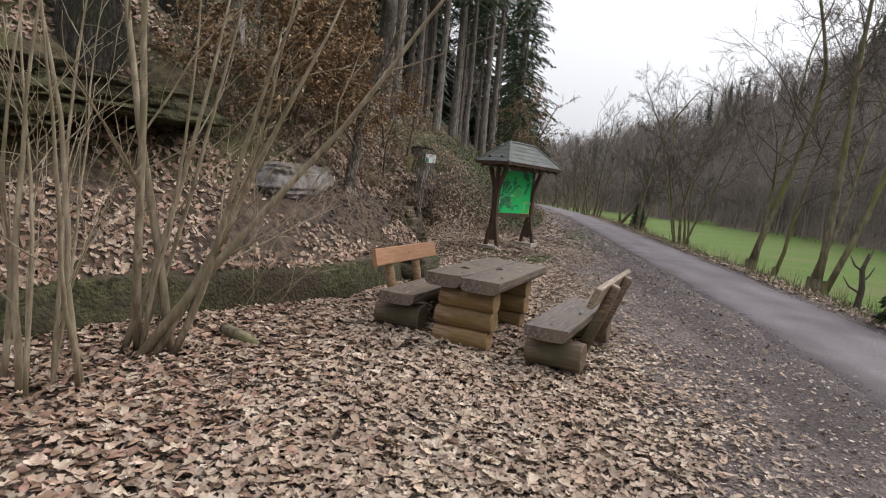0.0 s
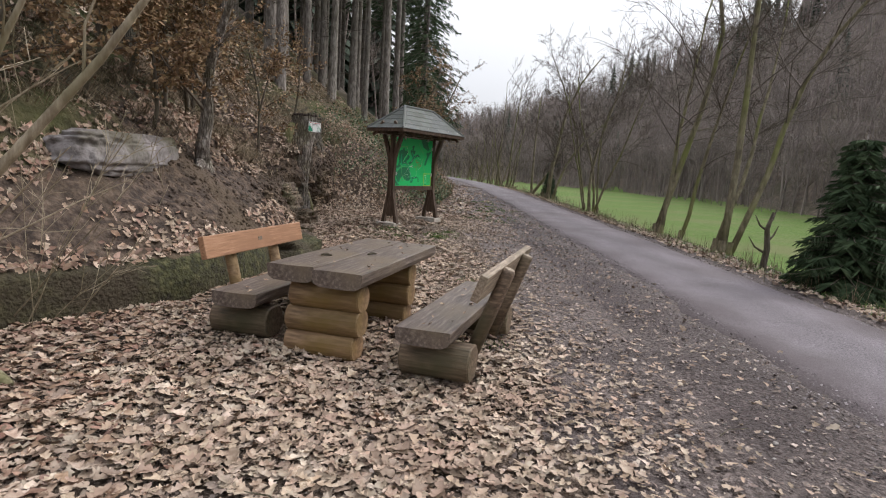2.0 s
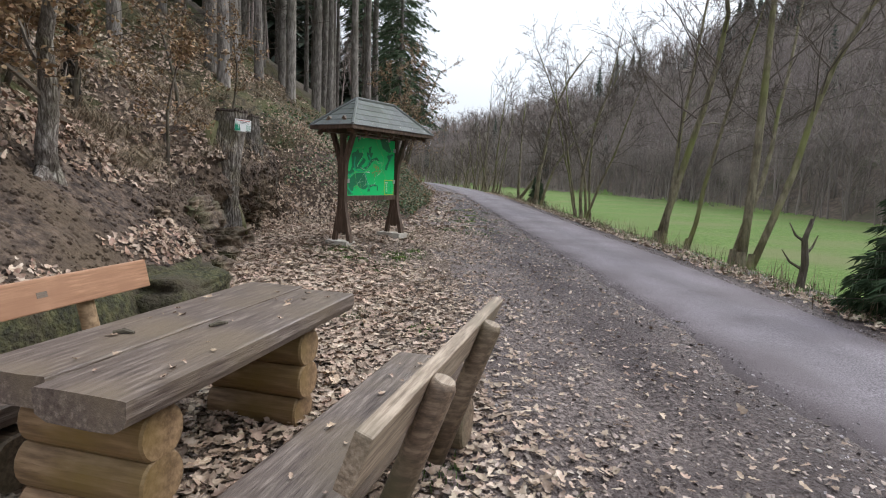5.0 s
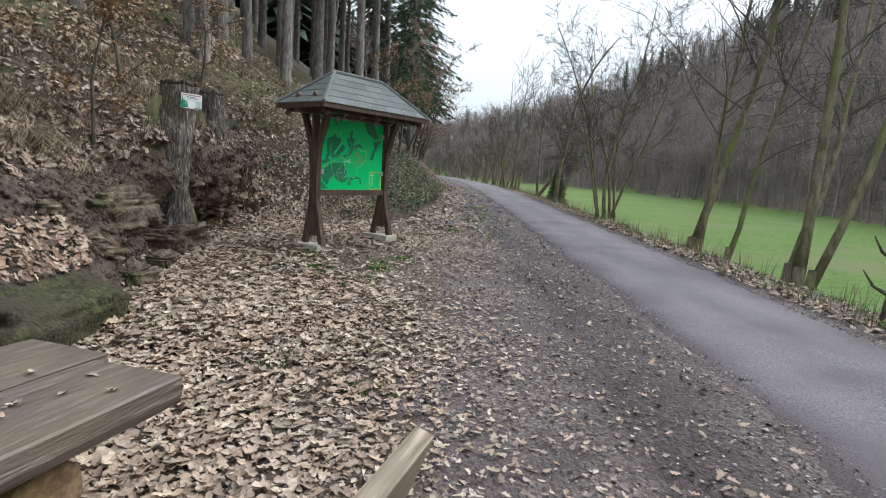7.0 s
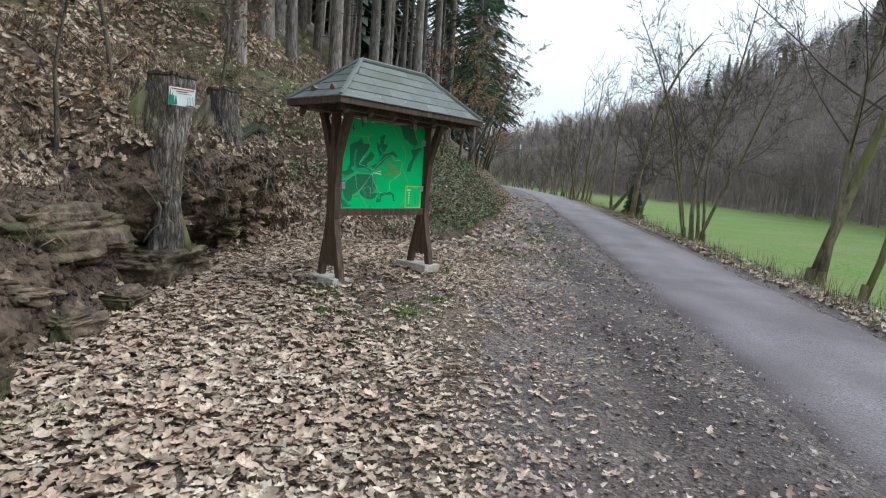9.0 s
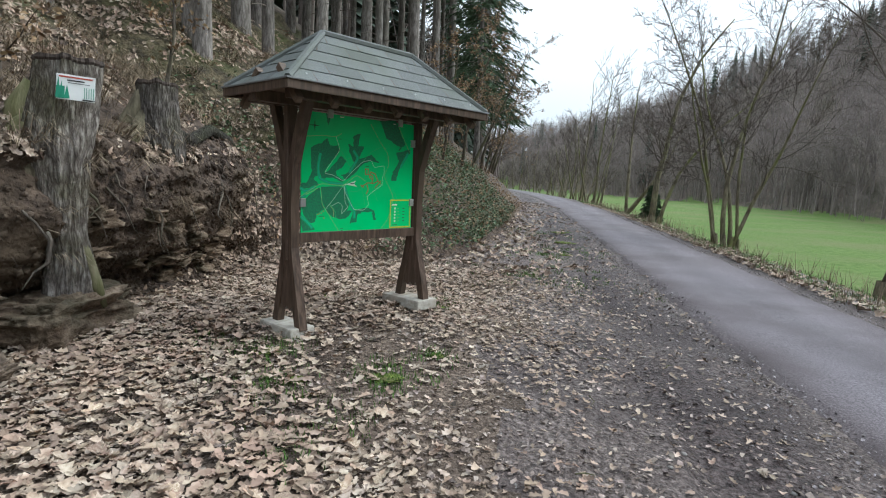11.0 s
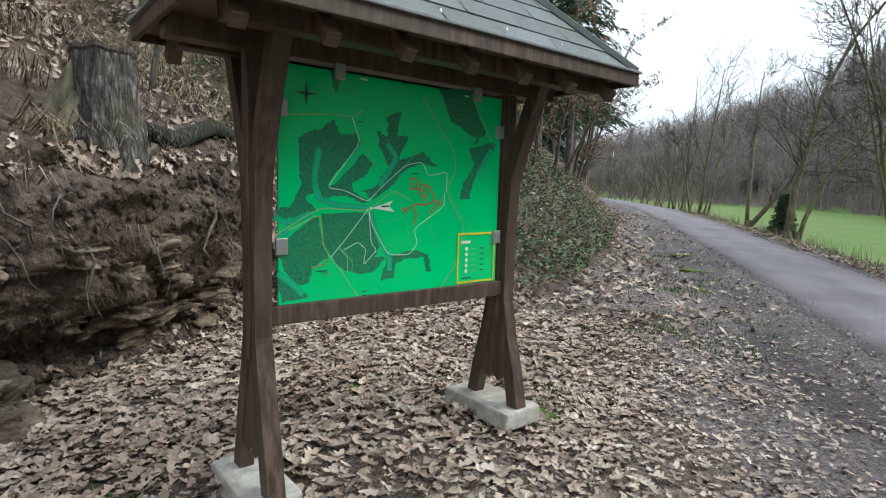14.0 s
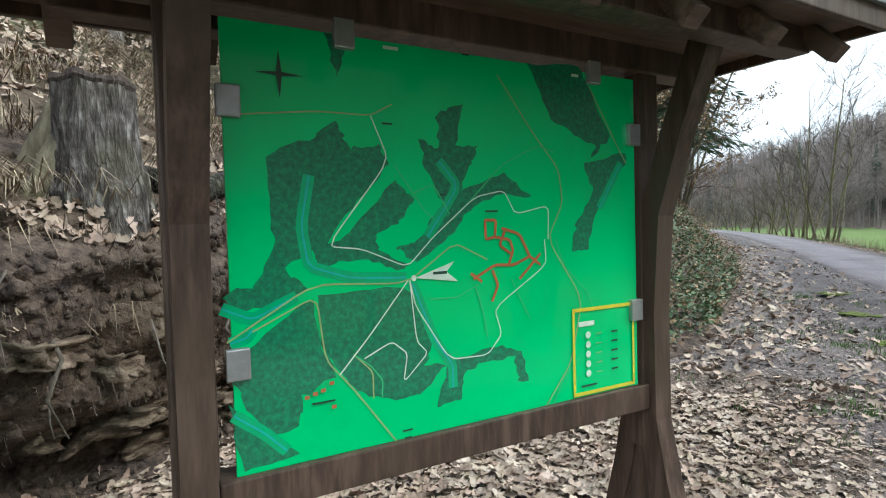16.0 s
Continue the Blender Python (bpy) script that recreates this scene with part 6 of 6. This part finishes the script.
# crumbs of leaf and grit trodden into the ground
rg = random.Random(48)
CRUMB = []
for k in range(6):
    c_ = random.Random(300 + k)
    CRUMB.append((np.array([(c_.uniform(-0.5, -0.3), c_.uniform(-0.4, -0.1), 0), (c_.uniform(0.2, 0.5), c_.uniform(-0.4, -0.2), 0.1), (c_.uniform(0.3, 0.5), c_.uniform(0.1, 0.4), 0), (c_.uniform(-0.4, -0.1), c_.uniform(0.2, 0.45), 0.12)]), np.array([(0, 1, 2, 3)])))
items = []
for _ in range(110000):
    x, y = rg.uniform(-0.5, 5.9), rg.uniform(0.0, 24)
    if x < foot(y):
        continue
    w = lerp_table([(-1, 0.75), (2.0, 0.75), (3.0, 0.95), (3.8, 0.7), (4.4, 0.4), (5.9, 0.2)], x)
    if rg.random() < w * (0.75 + 0.9 * n3(x * 1.5, y * 1.1, 12)):
        items.append(((x, y, ground_z(x, y) + rg.uniform(0.004, 0.014)), spin(rg, 0.35), 0.014 + 0.045 * rg.random() ** 2))
tagged(new("trodden_leaf_crumbs", scatter("trodden_leaf_crumbs", CRUMB, items, M_crumb)), "crumbled leaf and grit trodden into the ground", "debris", kind="stuff")
# grit along both edges of the lane
M_grit = surface("lane_grit", [(0.1, 0.085, 0.085), (0.2, 0.175, 0.178), (0.32, 0.29, 0.295)], 20, 0.85, 0.0, vary=0.4, island=True)
items = []
for _ in range(30000):
    y = rg.uniform(-3, 34)
    sd = -1.17 + rg.gauss(0, 0.3) if rg.random() < 0.75 else 1.22 + rg.gauss(0, 0.12)
    x = road_mid(y) + sd
    zz = max(ground_z(x, y), base_z(x, y) + 0.036) if abs(sd) < 1.2 else ground_z(x, y)
    items.append(((x, y, zz + 0.006), spin(rg, 0.5), 0.008 + 0.03 * rg.random() ** 2.5))
tagged(new("lane_grit", scatter("lane_grit", CRUMB, items, M_grit)), "loose grey grit along the edges of the lane", "grit", kind="stuff")
# clods and rootlets on the eroded face
CLOD = []
for k in range(5):
    bm = bmesh.new()
    bmesh.ops.create_cube(bm, size=1.0)
    for v in bm.verts:
        v.co = v.co * (0.75 + 0.5 * abs(noise.noise(v.co * 1.7 + Vector((k * 4.0, 0, 0)))))
    bm.verts.index_update()
    CLOD.append((np.array([tuple(v.co) for v in bm.verts]), np.array([[v.index for v in f.verts] for f in bm.faces])))
    bm.free()
items = []
for _ in range(5200):
    y, s = rg.uniform(9.6, 16.8), rg.uniform(0.8, 9.2)
    p, nn = on_bank(y, s)
    items.append((tuple(p), spin(rg, 1.5), 0.01 + 0.06 * rg.random() ** 3))
for _ in range(1500):
    y, s = rg.uniform(6.8, 10.0), rg.uniform(3.4, 7.8)
    p, nn = on_bank(y, s)
    items.append((tuple(p), spin(rg, 1.5), 0.01 + 0.05 * rg.random() ** 3))
tagged(new("soil_clods", scatter("soil_clods", CLOD, items, M_bank)), "crumbling dark clods and stones on the bank face", "soil", kind="stuff")
spots = []
for _ in range(330):
    spots.append(on_bank(rg.uniform(9.8, 16.6), rg.uniform(2.5, 8.8)))
blades("rootlets", "fine hanging rootlets on the eroded bank", spots, M_rootlet, 0.05, 0.28, 2.4, 0.0025, 9)
# moss cushions
for k, (x, y, r) in enumerate(((1.3, 12.49, 0.13), (2.36, 12.3, 0.15), (2.67, 12.85, 0.07), (2.4, 14.45, 0.12), (1.15, 14.2, 0.1), (4.2, 22.5, 0.3), (4.15, 20.5, 0.25), (4.2, 24.5, 0.3), (1.75, 12.05, 0.09))):
    bm = bmesh.new()
    bmesh.ops.create_icosphere(bm, subdivisions=4, radius=1.0)
    for v in bm.verts:
        kk = 0.75 + 0.55 * noise.noise(v.co * 2.3 + Vector((k * 3.1, 0, 0))) + 0.15 * noise.noise(v.co * 6 + Vector((0, k, 0)))
        v.co = Vector((v.co.x * r * kk, v.co.y * r * kk, v.co.z * 0.018 * kk))
    ob = new("moss_cushion", Shape().add(bm).mesh("moss_cushion", M_brightmoss, True))
    ob.location = (x, y, ground_z(x, y) + 0.008)
    tagged(ob, "low bright green moss cushion among dead leaves", "moss", group="moss cushions")
# leaf scraps on the table and seats
rg = random.Random(52)
scrap = [raw("leaf_scrap", v * 0.06, f, M_leafo) for v, f in OAK[:4]]
MT = TABLE_AT
for k in range(26):
    ob = new("leaf_scrap", scrap[k % 4])
    ob.matrix_basis = MT @ Matrix.Translation((rg.uniform(-0.42, 0.42), rg.uniform(-0.88, 0.88), 0.782)) @ spin(rg, 0.15).to_4x4() @ Matrix.Scale(rg.uniform(0.4, 1.0), 4)
    tagged(ob, "scrap of dry leaf on the table", "leaf", group="leaf scraps on the furniture")
for bm_, n in ((BENCH_LANE_AT, 18), (BENCH_BANK_AT, 8)):
    for k in range(n):
        ob = new("leaf_scrap", scrap[k % 4])
        ob.matrix_basis = bm_ @ Matrix.Translation((rg.uniform(-0.17, 0.15), rg.uniform(-0.92, 0.92), 0.474)) @ spin(rg, 0.15).to_4x4() @ Matrix.Scale(rg.uniform(0.4, 1.0), 4)
        tagged(ob, "scrap of dry leaf on the bench seat", "leaf", group="leaf scraps on the furniture")
for x, y, rz in ((-0.2, -0.35, 20), (0.12, -0.05, 60)):
    ob = new("bark_piece", Shape().tube([(-0.05, 0, 0), (0, 0.012, 0.006), (0.05, 0, 0)], [0.008, 0.014, 0.006], 6).mesh("bark_piece", M_bark))
    ob.matrix_basis = MT @ Matrix.Translation((x, y, 0.785)) @ pose(0, 0, 0, 0, 0, rz)
    tagged(ob, "curled piece of dark bark on the table", "bark")


# ---- woods across the valley ----
def tile(name, templates, spots, material, label):
    """One mesh of many trees: templates of (verts, faces), spots of (x, y, z, turn, size)."""
    vs, fs, n = [], [], 0
    for k, (x, y, z, turn, sz) in enumerate(spots):
        v, f = templates[k % len(templates)]
        c, s = math.cos(turn), math.sin(turn)
        w = v * sz
        vs.append(np.stack([w[:, 0] * c - w[:, 1] * s + x, w[:, 0] * s + w[:, 1] * c + y, w[:, 2] + z], 1))
        fs.append(f + n)
        n += len(v)
    return tagged(new(name, raw(name, np.concatenate(vs), np.concatenate(fs), material)), label, "woods", kind="stuff")


def far_bare(seed):
    rg = random.Random(seed)
    s = Shape()
    h = rg.uniform(12, 17)
    lean = Vector((rg.gauss(0, 0.06), rg.gauss(0, 0.06), 1))
    s.tube([lean * 0, lean * h * 0.35, lean * h * 0.7], [0.14, 0.1, 0.05], 4, False)

    def strip(a, b, w):
        sd = (b - a).cross(Vector((rg.gauss(0, 1), rg.gauss(0, 1), 0.2))).normalized() * w
        n = len(s.v)
        s.v += [tuple(a - sd), tuple(a + sd), tuple(b + sd * 0.3), tuple(b - sd * 0.3)]
        s.f.append((n, n + 1, n + 2, n + 3))

    for _ in range(17):
        z = rg.uniform(0.25, 0.7) * h
        a = rg.uniform(0, 6.28)
        out = rg.uniform(0.5, 1.0)
        p = lean * z
        rise = (h * rg.uniform(0.75, 1.02) - z) * (1.15 - 0.45 * out)
        reach = 3.2 * out
        m = p + Vector((math.cos(a) * reach * 0.6, math.sin(a) * reach * 0.6, rise * 0.45))
        e = m + Vector((math.cos(a) * reach * 0.35, math.sin(a) * reach * 0.35, rise * 0.5))
        strip(p, m, 0.05)
        strip(m, e, 0.032)
        for _ in range(9):
            q = rg.uniform(0.2, 1.0)
            b = p.lerp(m, q * 2) if q < 0.5 else m.lerp(e, q * 2 - 1)
            strip(b, b + Vector((rg.gauss(0, 0.8), rg.gauss(0, 0.8), rg.uniform(-0.1, 1.1))), 0.02)
    return np.array(s.v), np.array(s.f)


def far_spruce(seed):
    rg = random.Random(seed)
    v, f = [], []
    h = rg.uniform(15, 22)
    rings = 20
    for k in range(rings):
        w = k / rings
        z = h * (0.1 + 0.9 * w)
        r = (h * 0.2) * (1 - w) ** 0.8 + 0.12
        for j in range(11):
            a = 6.283 * j / 11 + rg.uniform(-0.35, 0.35)
            ln = r * rg.uniform(0.6, 1.15)
            n = len(v)
            sd = 0.3 + 0.28 * ln
            d, q = (math.cos(a), math.sin(a)), (-math.sin(a), math.cos(a))
            v += [(0, 0, z + 0.6), (d[0] * ln * 0.55 + q[0] * sd * 0.5, d[1] * ln * 0.55 + q[1] * sd * 0.5, z - 0.1), (d[0] * ln, d[1] * ln, z - 0.35 * ln), (d[0] * ln * 0.55 - q[0] * sd * 0.5, d[1] * ln * 0.55 - q[1] * sd * 0.5, z - 0.15)]
            f.append((n, n + 1, n + 2, n + 3))
    return np.array(v), np.array(f)


FB, FS = [far_bare(k) for k in range(6)], [far_spruce(k) for k in range(4)]
rg = random.Random(71)
bare, dark = [], []
while len(bare) < 2900:
    y = rg.uniform(-30, 330)
    h = rg.uniform(0, 1) ** 1.4 * 130
    x = hill_front(y) + h
    if x < y * 0.02 - 30:
        continue
    evergreen = n3(x * 0.022, y * 0.022, 6) * 0.3 + (h - 46) / 36
    if rg.random() < 0.012 + max(0, min(0.85, evergreen)):
        dark.append((x, y, ground_z(x, y) - 0.3, rg.uniform(0, 6.28), rg.uniform(0.5, 0.9)))
    else:
        bare.append((x, y, ground_z(x, y) - 0.3, rg.uniform(0, 6.28), rg.uniform(0.55, 1.05)))
for _ in range(420):
    y = rg.uniform(-20, 200)
    x = hill_front(y) + rg.uniform(-1.5, 5)
    bare.append((x, y, ground_z(x, y) - 1.5 * rg.random(), rg.uniform(0, 6.28), rg.uniform(0.16, 0.4)))
tile("far_bare_woods", FB, bare, M_farwood, "leafless grey-brown woods covering the far hillside")
tile("far_spruce_woods", FS, dark, M_farspruce, "dark spruces along the far hillside and ridge")
bare, dark = [], []
for _ in range(300):
    y = rg.uniform(48, 140)
    x = foot(y) - rg.uniform(1.5, 38)
    p = bank_at(x, y)
    (bare if rg.random() < 0.6 else dark).append((x, y, p.z - 0.3, rg.uniform(0, 6.28), rg.uniform(0.5, 0.95)))
for _ in range(85):
    y = rg.uniform(56, 112)
    x = road_mid(y) - rg.uniform(2.6, 16)
    z = bank_at(x, y).z if x < foot(y) - 0.5 else ground_z(x, y)
    bare.append((x, y, z - 0.3, rg.uniform(0, 6.28), rg.uniform(0.35, 0.65)))
for _ in range(110):
    y = rg.uniform(-5, 48)
    x = foot(y) - rg.uniform(9, 36)
    p = bank_at(x, y)
    bare.append((x, y, p.z - 0.3, rg.uniform(0, 6.28), rg.uniform(0.7, 1.1)))
tile("slope_bare_woods", FB, bare, M_farwood, "leafless woods on the slope above the lane")
tile("slope_spruce_woods", FS, dark, M_farspruce, "dark spruces on the slope above the lane")

# single leaves that can be told apart along the way
one = [raw("leaf", v, f, M_leafo) for v, f in OAK]
rg = random.Random(91)
count = 0
while count < 290:
    x, y = rg.uniform(0.6, 2.9), rg.uniform(1.6, 12.5)
    if rg.random() > leaf_cover(x, y) + 0.1:
        continue
    ob = new("leaf", one[count % 8])
    ob.parent = litter
    ob.matrix_basis = Matrix.Translation((x, y, ground_z(x, y) + rg.uniform(0.03, 0.05))) @ spin(rg, 0.25).to_4x4() @ Matrix.Scale(rg.uniform(0.1, 0.145), 4)
    count += 1
